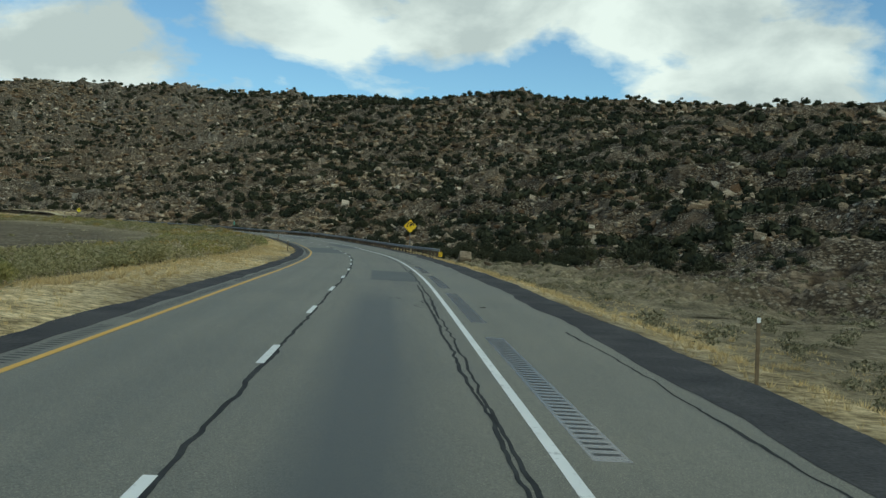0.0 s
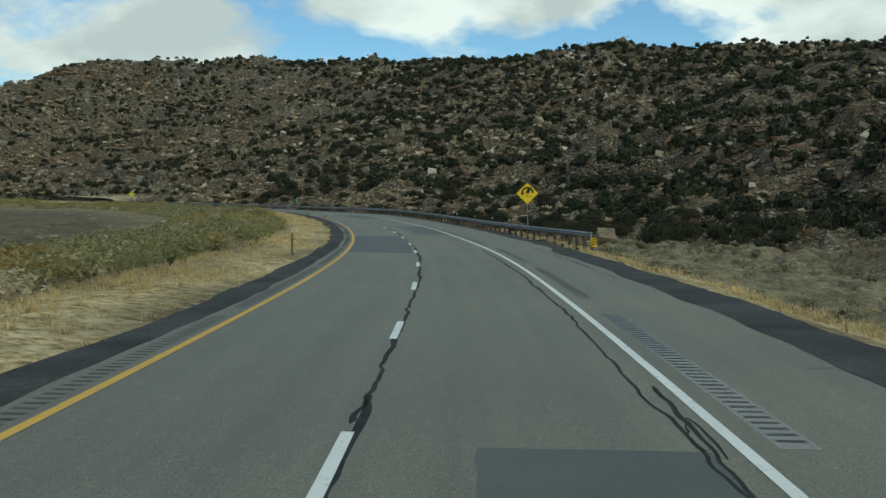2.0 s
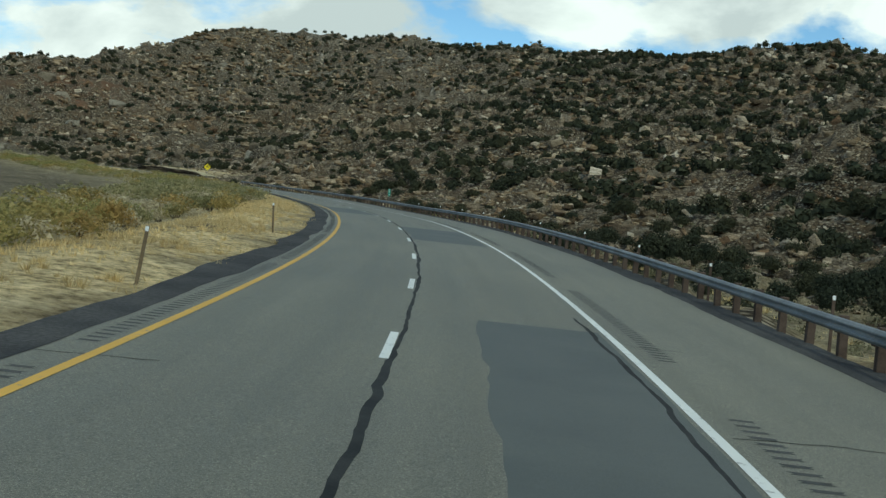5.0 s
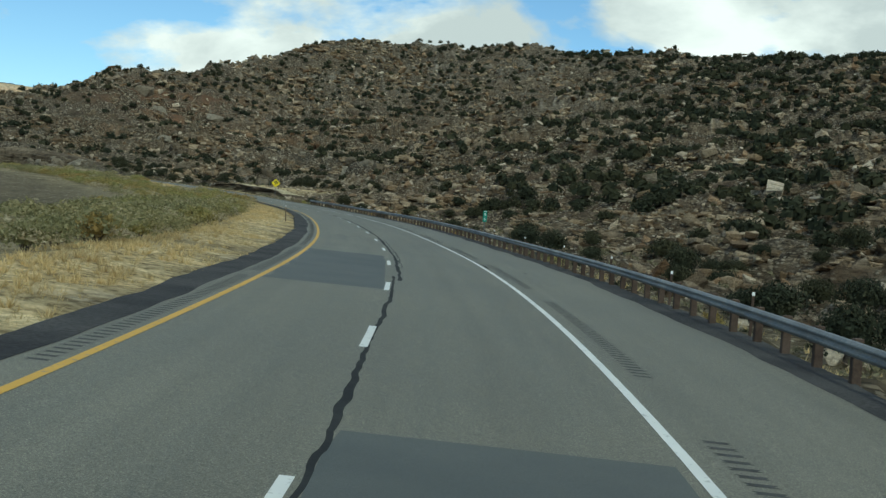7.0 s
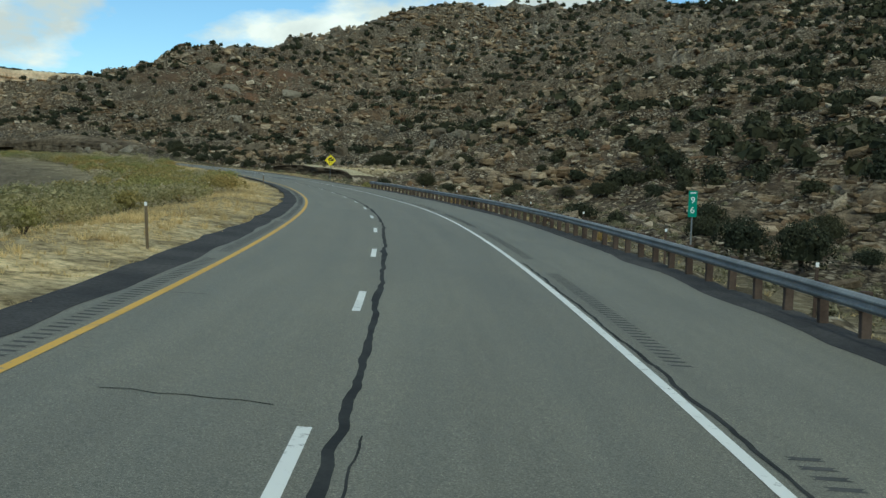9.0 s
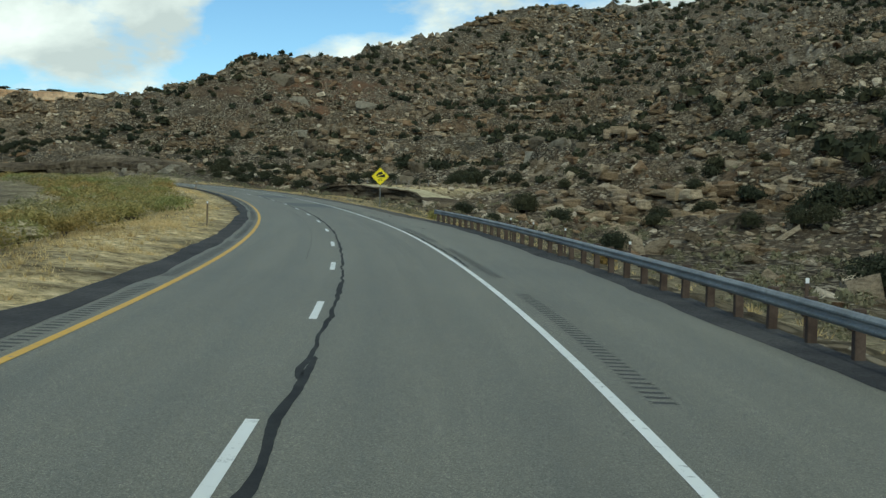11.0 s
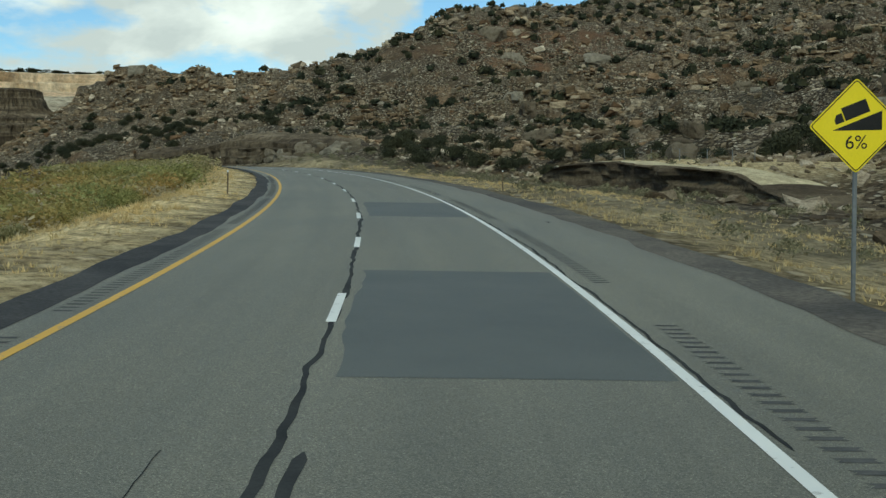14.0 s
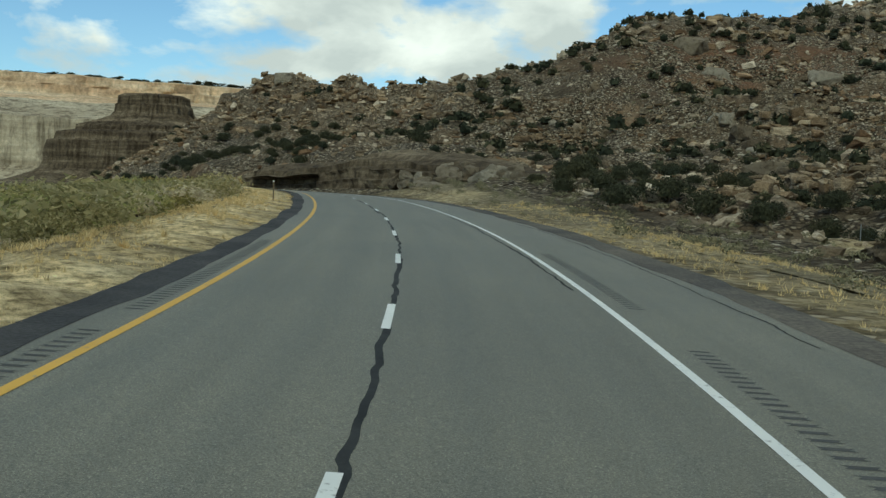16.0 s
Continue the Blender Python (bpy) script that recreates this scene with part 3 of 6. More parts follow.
# Heights of the slope outside the bend: by metres from the lane line (columns) and along it (rows).
HILL_D = np.array([9.0, 14, 35, 60, 85, 110, 150, 190, 250, 310, 350, 600])
HILL_S = np.array([-10.0, 115, 232, 337, 457, 547, 607, 655, 718, 752, 790])
HILL_Z = np.array([
    [-0, -1.4, -2.5, 1.3, 5.6, 10, 18.2, 27.4, 42.2, 53.6, 57.8, 58],
    [-1, -2.9, -4.6, -3.4, 1.1, 8.1, 18.4, 27.8, 42.5, 52.7, 57.2, 58],
    [-1, -3.2, -4.9, -2.7, 4.3, 13.4, 22.6, 30, 40.7, 50.2, 58.3, 62],
    [-0.6, -1.9, -2.7, 4.7, 11.6, 14.3, 23, 34.7, 49.4, 55.5, 65.4, 68.1],
    [1.6, 1.8, -0.7, 7.8, 12.3, 21.1, 27.2, 37.9, 59.6, 74.2, 80.1, 87],
    [3.4, 4.8, 6.5, 4, 10.7, 16.7, 17.8, 28.2, 57.4, 80.4, 88.7, 97],
    [3, 7.5, 12.1, 10, 16.9, 28.3, 28.6, 39.4, 59.4, 78.3, 99, 106.8],
    [1.5, 9.2, 13.5, 17.2, 26.8, 37.3, 52.7, 59.8, 73.1, 99.8, 98.7, 101.8],
    [-1.5, 3.5, 13.6, 24.4, 36.2, 38.5, 43, 28.9, 30.6, 41.1, 49.9, 60.2],
    [-3.5, 1.2, 13.5, 29.3, 42, 35.7, 25.9, 17.5, 11.6, 10.2, 10, 10],
    [-6, -6, -6, -6, -5, -4.8, -4.3, -5, -5.1, -4.9, -5, -5],
], float)


def cells(p, q, seed):
    """Jittered cells one unit wide: three random numbers of each place's cell, the way from the cell's middle and the room to its joint."""
    pi, qi = np.floor(p).astype(int), np.floor(q).astype(int)
    near, second = np.full(p.shape, 9.0), np.full(p.shape, 9.0)
    got = np.zeros((5,) + p.shape)
    for a in (-1, 0, 1):
        for b in (-1, 0, 1):
            cp, cq = pi + a, qi + b
            i, j = (cp * 31 + seed * 57) % 256, (cq * 17 + seed * 91) % 256
            r1, r2, r3 = _lat[i, j], _lat[(i * 7 + 13) % 256, (j + cp * 3) % 256], _lat[(j * 5 + 71) % 256, (i + cq * 11) % 256]
            op, oq = p - (cp + 0.5 + 0.85 * (r2 - 0.5)), q - (cq + 0.5 + 0.85 * (r3 - 0.5))
            dist = np.hypot(op, oq)
            closer = dist < near
            second = np.where(closer, near, np.minimum(second, dist))
            near = np.where(closer, dist, near)
            for k, v in enumerate((r1, r2, r3, op, oq)):
                got[k] = np.where(closer, v, got[k])
    return got, second - near


def blobs(x, y, spots):
    """Soft round fields: each spot is x, y, radius and weight."""
    return sum(w * np.exp(-((x - cx) ** 2 + (y - cy) ** 2) / (r * r)) for cx, cy, r, w in spots)


RED_SOIL = [(-325, 598, 30, 0.9), (-285, 622, 32, 0.9), (-250, 648, 26, 0.6), (-105, 545, 20, 0.7), (10, 420, 30, 0.4), (-60, 370, 24, 0.4), (-120, 425, 40, 0.35)]
CRAGS = [(-19, 343, 22, 0.5), (-51, 414, 22, 0.45), (-283, 542, 24, 0.6), (-248, 514, 16, 0.4), (-50, 327, 14, 0.5), (-340, 585, 26, 0.4), (20, 250, 22, 0.4), (-150, 650, 60, 0.35), (-240, 690, 50, 0.3), (-440, 545, 40, 0.4), (-130, 560, 30, 0.3), (-145, 440, 22, 0.25)]
BENCHES = [(-235, 578, 32, 0.75), (-205, 545, 26, 0.5), (-120, 500, 22, 0.4), (-20, 375, 14, 0.35), (-330, 545, 16, 0.4)]


def crag_share(x, y):
    """How far bare broken rock takes the slope, 0 to 1."""
    return np.clip(0.36 + 1.15 * fbm(x, y, 52, 3, 131) + 0.7 * fbm(x, y, 17, 2, 137) + blobs(x, y, CRAGS) - blobs(x, y, BENCHES) - 0.45 * blobs(x, y, RED_SOIL), 0, 1)


def crags(x, y, s, d):
    """Height of the jointed blocks over the slope, the tone of each with crevice shade painted in, and how far rock
    shows.
    """
    share = step(0.12, 0.62, crag_share(x, y)) * step(15, 30, d) * (1 - step(345, 380, d)) * step(62, 90, s) * (1 - step(740, 768, s))
    p, q = s * (1 + d / 420) + 3 * fbm(x, y, 14, 2, 141), d + 3 * fbm(x, y, 14, 2, 143)
    h, tone = np.zeros(x.shape), np.zeros(x.shape)
    high = step(45, 130, d)
    for long, wide, tall, lo, seed, weight in ((8.5, 4.4, 2.6 * high, 0.45, 3, 0.25), (3.8, 2.3, 0.75 + 0.8 * high, 0.35, 5, 0.4), (1.8, 1.2, 0.5, 0.25, 7, 0.35)):
        (r1, r2, r3, op, oq), room = cells(p / long, q / wide, seed)
        up = step(lo, lo + 0.35, r1) * (0.45 + 0.8 * r2)
        h = h + tall * (up * step(0.0, 0.16, room) + (r3 - 0.5) * op * 0.8 + (r2 - 0.7) * oq * 0.8 * up)
        # joints and low blocks go darker, painting crevice shade into the colour
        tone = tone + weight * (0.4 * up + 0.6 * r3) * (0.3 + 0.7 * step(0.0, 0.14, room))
    return h * share, tone, share


def hill_table(s, d):
    i = np.clip(np.searchsorted(HILL_S, s) - 1, 0, len(HILL_S) - 2)
    u = np.clip((s - HILL_S[i]) / (HILL_S[i + 1] - HILL_S[i]), 0, 1)
    u = u * u * (3 - 2 * u)
    j = np.clip(np.searchsorted(HILL_D, d) - 1, 0, len(HILL_D) - 2)
    v = np.clip((d - HILL_D[j]) / (HILL_D[j + 1] - HILL_D[j]), 0, 1)
    return (HILL_Z[i, j] * (1 - v) + HILL_Z[i, j + 1] * v) * (1 - u) + (HILL_Z[i + 1, j] * (1 - v) + HILL_Z[i + 1, j + 1] * v) * u


def wash_edge(s):
    """How far out the wash's cut bank stands."""
    return 28 + 5 * fbm(s, s * 0, 18, 3, 7)


def cut_foot(s):
    """How far from the lane line the cut bank's foot stands."""
    return np.interp(s, [534, 538, 570, 600, 631, 668], [27, 26, 20, 14.5, 10.2, 10])


def land(x, y, sd=None, fine=True):
    """Ground height, and how far straw (0) and scrub (1) cover it; fine adds the broken rock."""
    s, d = road_sd(x, y) if sd is None else sd
    x, y = np.asarray(x, float).ravel(), np.asarray(y, float).ravel()
    base = np.interp(s, RS, RZ)
    road = base + BANK * np.clip(d, -6, 8) - 0.14
    # outside of the bend
    dw = d + step(20, 60, d) * 9 * fbm(x, y, 45, 3, 11)
    h = hill_table(s + 22 * fbm(x, y, 90, 2, 3) * step(30, 90, d), dw)
    up = step(30, 90, d)
    h = h + up * (6.0 * fbm(x, y, 55, 4, 21))
    # hard beds stand out as ledges over softer slopes
    for bed, mask_seed, lo, amount in ((8.5, 41, 0.0, 0.7), (3.0, 43, 0.05, 0.5)):
        t = (h + 7 * fbm(x, y, 70, 3, 31)) / bed
        fr = t - np.floor(t)
        led = bed * (step(0.55, 0.82, fr) - fr)
        w = step(24, 60, d) * step(lo - 0.15, lo + 0.1, fbm(x, y, 42, 2, mask_seed))
        h = h + amount * w * led
    h = h + step(14, 45, d) * (2.4 * fbm(x, y, 9, 3, 51)) + step(10, 16, d) * 0.25 * fbm(x, y, 2.5, 2, 61)
    if fine:
        h = h + crags(x, y, s, d)[0]
    wash = step(420, 440, s) * (1 - step(462, 480, s))
    bank_d = wash_edge(s) + 0.4
    floor_z = base - 0.5 - 1.1 * step(12, 20, d) + (0.25 * fbm(x, y, 5, 2, 9) + 2.2) * step(bank_d + 0.5, bank_d + 2.4, d)
    h = h + wash * (1 - step(44, 62, d)) * step(10, 14, d) * (floor_z - h)
    # low ground round the cut bank, which is a rock face of its own
    foot = cut_foot(s)
    cut = step(534, 542, s) * (1 - step(645, 668, s)) * (1 - step(foot + 3, foot + 14, d)) * step(10, 12, d)
    h = h + cut * (np.minimum(h, base + 0.5) - h)
    rail = step(106, 116, s) * (1 - step(352, 360, s))
    right = road + (h - road) * step(8.6, 11.8, d) + 0.14 * rail * step(8.9, 9.5, d) * (1 - step(9.6, 12, d))
    # inside of the bend: a low scrub flat
    flat = base * (1 - step(30, 200, -d)) + 0.2 * step(30, 200, -d) - 0.55 * step(13, 34, -d) - 0.6 * step(7.8, 13.5, -d) - 0.85 * step(325, 390, s) * (1 - 0.5 * step(415, 460, s)) * step(7.2, 11.5, -d)
    left = road + step(5.2, 7.5, -d) * (0.18 + flat - base + 0.16 + 0.7 * step(12, 40, -d) * (0.2 + fbm(x, y, 30, 3, 71)))
    z = np.where(d > 0, right, left)
    straw = np.where(d > 0, step(8.6 + 1.2 * step(100, 112, s) * (1 - step(352, 366, s)), 9.4 + 1.4 * step(100, 112, s) * (1 - step(352, 366, s)), d) * (1 - step(11, 16.5 - 2.5 * step(200, 216, s), d + 5 * fbm(x, y, 12, 3, 81))), step(4.4, 5.0, -d) * (1 - step(7.8, 11.5, -d + 5 * fbm(x, y, 8, 3, 91))))
    rocky = step(525, 545, s) * step(0, 1, d)
    straw = straw * (1 - rocky * step(9.5, 11, d))
    straw = straw * np.where(d > 0, (1 - 0.55 * step(358, 380, s)) * (1 - 0.75 * step(135, 165, s) * (1 - step(348, 358, s))), 1)
    terrace = step(428, 440, s) * (1 - step(470, 486, s)) * step(27, 30, d) * (1 - step(40, 52, d))
    straw = np.maximum(straw, 0.8 * terrace) * np.where(d > 0, 1 - 0.9 * step(414, 430, s) * (1 - step(462, 480, s)) * step(14, 18, d) * (1 - step(26, 28, d)), 1)
    scrub = np.where(d > 0, (step(9, 14, d) * (1 - step(24 - 10 * step(200, 216, s), 48 - 26 * step(200, 216, s), d)) * 0.75 * (1 - step(525, 545, s)) * (1 - 0.8 * step(414, 430, s) * step(14, 18, d))), step(7, 12, -d) * (1 - 0.7 * step(18, 32, -d)))
    return z, np.clip(straw, 0, 1), np.clip(scrub, 0, 1)


def grow(a, b, core):
    """Grid lines: even inside a to b, growing outside it to 4.6 km."""
    lines = list(np.arange(a, b + 0.1, core))
    g, w = b, core
    while g < 4600:
        w *= 1.22
        g += w
        lines.append(g)
    g, w = a, core
    while g > -4600:
        w *= 1.22
        g -= w
        lines.insert(0, g)
    return np.array(lines)


GX, GY = grow(-612, 170, 2.6), grow(-30, 830, 2.6)
FACE_S, FACE_D = (60.0, 772.0), (12.0, 384.0)


def make_ground():
    X, Y = np.meshgrid(GX, GY)
    z, straw, scrub = land(X, Y, fine=False)
    # the land dips below the broken slope, which has its own sheet
    s, d = road_sd(X, Y)
    z = z - 5.0 * step(FACE_D[0] + 2.8, FACE_D[0] + 11, d) * (1 - step(FACE_D[1] - 16, FACE_D[1] - 6, d)) * step(FACE_S[0] + 4, FACE_S[0] + 12, s) * (1 - step(FACE_S[1] - 12, FACE_S[1] - 4, s))
    V = np.stack([X.ravel(), Y.ravel(), z], 1)
    nx, ny = len(GX), len(GY)
    idx = np.arange(nx * ny).reshape(ny, nx)
    F = np.stack([idx[:-1, :-1], idx[:-1, 1:], idx[1:, 1:], idx[1:, :-1]], -1).reshape(-1, 4)
    me = mesh_arrays("ground", V, F, M_GROUND)
    at = me.attributes.new("cover", "FLOAT_COLOR", "POINT")
    col = np.stack([straw, scrub, np.zeros_like(z), np.ones_like(z)], 1).astype(np.float32)
    at.data.foreach_set("color", col.ravel())
    ob = new("ground", me)
    tagged(ob, "rocky tan desert hillside and dry grassy verge", "ground", kind="structure")


make_ground()


def make_slope():
    s = np.arange(FACE_S[0], FACE_S[1], 1.05)
    d = [FACE_D[0]]
    while d[-1] < FACE_D[1]:
        d.append(d[-1] + 0.65 + 0.0028 * d[-1])
    S, D = (a.ravel() for a in np.meshgrid(s, np.array(d), indexing="ij"))
    h = np.interp(S, RS, RH)
    x, y = np.interp(S, RS, RX) + D * np.cos(h), np.interp(S, RS, RY) + D * np.sin(h)
    z, straw, scrub = land(x, y, (S, D))
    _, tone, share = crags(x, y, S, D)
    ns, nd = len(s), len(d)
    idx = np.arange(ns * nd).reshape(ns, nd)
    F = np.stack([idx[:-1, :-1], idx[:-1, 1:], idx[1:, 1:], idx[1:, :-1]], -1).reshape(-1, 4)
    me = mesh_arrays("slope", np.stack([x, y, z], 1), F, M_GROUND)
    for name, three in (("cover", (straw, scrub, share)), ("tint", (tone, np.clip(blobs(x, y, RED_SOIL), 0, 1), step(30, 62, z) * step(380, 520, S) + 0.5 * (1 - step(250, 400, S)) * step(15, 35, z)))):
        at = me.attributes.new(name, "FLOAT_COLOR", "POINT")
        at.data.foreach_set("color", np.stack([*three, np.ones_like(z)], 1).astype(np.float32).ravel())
    tagged(new("hillside", me), "steep slope of broken tan sandstone and stony soil", "hillside", kind="structure")


make_slope()


# ---- the road ----
def strip(name, s, ds, mat, dz=0.0, edge=None, thick=0.0):
    """A sheet along the road over the cross places ds (numbers or arrays as long as s)."""
    s = np.asarray(s, float)
    cols = [on_road(s, d, dz) for d in ds]
    V = np.stack(cols, 1)
    n, k = len(s), len(ds)
    idx = np.arange(n * k).reshape(n, k)
    F = np.stack([idx[:-1, :-1], idx[:-1, 1:], idx[1:, 1:], idx[1:, :-1]], -1).reshape(-1, 4)
    V = V.reshape(-1, 3)
    me = mesh_arrays(name, V, F, mat)
    uv = me.uv_layers.new(name="UVMap")
    sd = np.stack([np.stack([s, np.broadcast_to(np.asarray(d, float), s.shape)], -1) for d in ds], 1).reshape(-1, 2)
    uv.data.foreach_set("uv", sd[F.ravel()].astype(np.float32).ravel())
    return me


ROAD_S = np.arange(-60.0, 800.1, 2.0)
rng = np.random.RandomState(11)


def wob(s, amp, scale, seed):
    return amp * 2 * fbm(s, s * 0 + seed * 3.7, scale, 3, seed)


road = new("road", strip("road", ROAD_S, [EDGE_L, LINE_Y, -2.6, -1, 0, 1, 2, 3, LINE_W, 5.5, EDGE_R + 0.75 * step(98, 112, ROAD_S) * (1 - step(350, 366, ROAD_S))], M_ASPHALT))
tagged(road, "worn grey asphalt two lane highway carriageway", "road", kind="structure")
FS = np.arange(-60.0, 700.1, 0.5)
gl = new("gravel_shoulder", strip("gravel_shoulder", FS, [-4.95 + 0.2 * step(300, 340, FS) + wob(FS, 0.16, 5, 2) + wob(FS, 0.06, 1.6, 6), -4.6, EDGE_L + 0.12 + wob(FS, 0.1, 3, 4)], M_GRAVEL, 0.005))
tagged(gl, "dark crushed asphalt gravel beside the pavement", "gravel", kind="structure")


def outer_gravel(s, mat, label):
    rail = step(98, 112, s) * (1 - step(350, 366, s))
    ob = new("gravel_shoulder", strip("gravel_shoulder", s, [EDGE_R - 0.2 + 0.8 * rail + wob(s, 0.15, 4, 3), EDGE_R + 0.2 + 0.9 * rail, 8.5 + 0.3 * rail - 0.2 * step(352, 372, s) + wob(s, 0.18, 6, 5) + wob(s, 0.08, 1.3, 8)], mat, 0.005))
    tagged(ob, label, "gravel", kind="structure")


outer_gravel(FS[FS <= 358.1], M_GRAVEL, "dark crushed asphalt gravel beside the pavement")
outer_gravel(FS[FS >= 357.9], M_SOILGRAVEL, "brown grey gravel beside the pavement")

part_mesh("edge_line", strip("edge_line", ROAD_S, [LINE_W - 0.075, LINE_W + 0.075], M_WHITE, 0.006), road, "solid white edge line")
part_mesh("edge_line", strip("edge_line", ROAD_S, [LINE_Y - 0.075, LINE_Y + 0.075], M_YELLOW, 0.006), road, "solid yellow edge line")
DASH_N = [-2, 0, 3, 5, 8, 9, 12, 18, 20, 21, 28, 30, 31, 35, 39, 60]
DASH_AT = [-7.0, 14.7, 46.3, 67.3, 99.9, 109.8, 141.7, 206.3, 228.4, 239.2, 314.5, 335.9, 345.8, 388.6, 429.2, 651.0]
for k in range(-2, 50):
    s0 = float(np.interp(k, DASH_N, DASH_AT))
    part_mesh("lane_dash", strip("lane_dash", np.linspace(s0, s0 + 2.8, 4), [-0.07, 0.07], M_WHITE, 0.006), road)

# ---- wear on the road ----
def seal(s0, s1, d, amp, seed, w=0.05, name="crack_seal"):
    s = np.arange(s0, s1, 0.2)
    mid = d + wob(s, amp, 6, seed) + wob(s, amp * 0.5, 1.6, seed + 1) + wob(s, 0.03, 0.6, seed + 9)
    hw = np.clip(w * (0.55 + 1.3 * np.abs(fbm(s, s * 0 + 5, 4, 3, seed + 2))), 0.005, 0.2)
    hw[0] = hw[-1] = 0.008
    part_mesh(name, strip(name, s, [mid - hw, mid + hw], M_SEAL, 0.004), road)


for k, (a, b, off) in enumerate([(-30, 62, 0.06), (60, 128, 0.06), (126, 212, 0.12), (210, 300, 0.3), (298, 372, 0.26), (370, 470, 0.02), (468, 560, -0.1)]):
    seal(a, b, off, 0.05, 20 + k, 0.07 if a == 210 else 0.055)
seal(216, 242, 0.46, 0.05, 71, 0.02)
seal(318, 372, -0.85, 0.04, 75, 0.004)
for k, (a, b, off) in enumerate([(-20, 80, -0.42), (4, 44, -0.56), (54, 63, -0.3), (78, 104, -0.42), (108, 122, -0.6), (128, 150, -0.34), (222, 262, 0.18), (318, 346, 0.2), (372, 412, 0.14), (436, 470, -0.3)]):
    seal(a, b, LINE_W + off, 0.06, 40 + k, 0.04)
for k, (a, b, off) in enumerate([(2, 24, 6.72), (84, 108, 6.75), (430, 470, 6.8)]):
    seal(a, b, off, 0.07, 60 + k, 0.03)


def cross_crack(s0, d0, d1, seed, w=0.014):
    d = np.arange(d0, d1, 0.12)
    mid = s0 + wob(d, 0.2, 2.0, seed) + wob(d, 0.05, 0.4, seed + 3)
    V = np.concatenate([on_road(mid - w, d, 0.004), on_road(mid + w, d, 0.004)])
    n = len(d)
    i = np.arange(n - 1)
    F = np.stack([i, i + 1, i + 1 + n, i + n], 1)
    part_mesh("crack_seal", mesh_arrays("crack_seal", V, F, M_SEAL), road)


for k, (s0, d0, d1) in enumerate([(72.5, 4.5, 7.25), (68.5, 6.5, 7.25), (64.5, 6.4, 7.25), (118, -1.0, 3.2), (123, 0.5, 5.6), (139, 4.2, 7.0), (146, 4.2, 5.2), (139.5, -4.4, -2.6), (203, -4.4, -2.7), (230, -3.3, -1.4), (243, -2.2, -0.4), (251, -4.3, -2.6), (346.5, -4.4, -2.0), (356.6, -4.4, 0.2), (361, -3.0, -0.8), (390, -3.6, -1.3), (410.5, -4.2, -2.2), (33.4, 1.75, 2.75)]):
    cross_crack(s0, d0, d1, 80 + k)


def seal_ring(s0, d0, long, wide, seed, w=0.018):
    """A closed loop of sealant round a small repair."""
    a = np.linspace(0, 2 * math.pi, 37)
    q = 1 + 0.8 * fbm(np.cos(a) * 3, np.sin(a) * 3, 2.5, 2, seed)
    V = np.concatenate([on_road(s0 + (long * q + o) * np.cos(a), d0 + (wide * q + o) * np.sin(a), 0.0045) for o in (-w, w)])
    i = np.arange(36)
    part_mesh("crack_seal", mesh_arrays("crack_seal", V, np.stack([i, i + 1, i + 38, i + 37], 1), M_SEAL), road)


for k, (s0, d0, a, b) in enumerate([(33.5, 2.35, 0.28, 0.16), (47.0, 2.6, 0.16, 0.8), (49.6, 2.5, 0.22, 0.75), (32.4, 3.45, 0.9, 0.14), (59.6, 3.68, 0.9, 0.1), (30.2, 3.2, 0.7, 0.2), (223.5, 0.4, 0.7, 0.1), (221, 0.35, 0.6, 0.09), (227, 0.42, 0.8, 0.09)]):
    seal_ring(s0, d0, a, b, 90 + k)


def patch(s0, s1, d0, d1):
    s = np.arange(s0, s1, 0.5)
    part_mesh("asphalt_patch", strip("asphalt_patch", s, [d0 + wob(s, 0.08, 1.5, 5), (d0 + d1) / 2, d1 + wob(s, 0.05, 3, 6)], M_PATCH, 0.003), road, "darker asphalt patch")


patch(46.5, 59.5, 1.35, 3.6)
patch(99.8, 124, -3.3, -0.12)
patch(128, 148, 1.45, 3.85)
patch(206.5, 224, -3.3, -0.12)
patch(400, 409.5, 0.35, 3.9)
patch(176, 190, 0.2, 3.8)
patch(374.5, 384.4, 0.25, 3.85)


def grooves(s0, s1, d0, d1, pitch=0.31):
    """Milled grooves with sloping ends, laid on the pavement; the dark colour paints in their recess shade."""
    s = np.arange(s0, s1, pitch)
    n = len(s)
    a = on_road(s, d0, 0.003)
    b = on_road(s, d1, 0.003)
    c = on_road(s + 0.12, d1, 0.003)
    e = on_road(s + 0.12, d0, 0.003)
    ia = on_road(s + 0.06, d0 + 0.06, 0.0025)
    ib = on_road(s + 0.06, d1 - 0.06, 0.0025)
    V = np.concatenate([a, b, c, e, ia, ib])
    i = np.arange(n)
    F = np.concatenate([np.stack([i, i + n, i + 5 * n, i + 4 * n], 1), np.stack([i + 4 * n, i + 5 * n, i + 2 * n, i + 3 * n], 1)])
    part_mesh("rumble_strip", mesh_arrays("rumble_strip", V, F, M_GROOVE), road, "milled rumble strip grooves")


for k in range(0, 4):
    _bed = np.linspace(k * 17.0 + 8.2, k * 17.0 + 21.3, 27)
    part_mesh("rumble_bed", strip("rumble_bed", _bed, [LINE_W + 0.37, LINE_W + 0.81], M_SLICK, 0.002), road, "slick black sealant over the rumble strip")
for k in range(-1, 26):
    grooves(k * 17.0 + 8.5, k * 17.0 + 21, LINE_W + 0.4, LINE_W + 0.78)
    grooves(k * 17.0 + 4.5, k * 17.0 + 19.5, LINE_Y - 0.55, LINE_Y - 0.2)


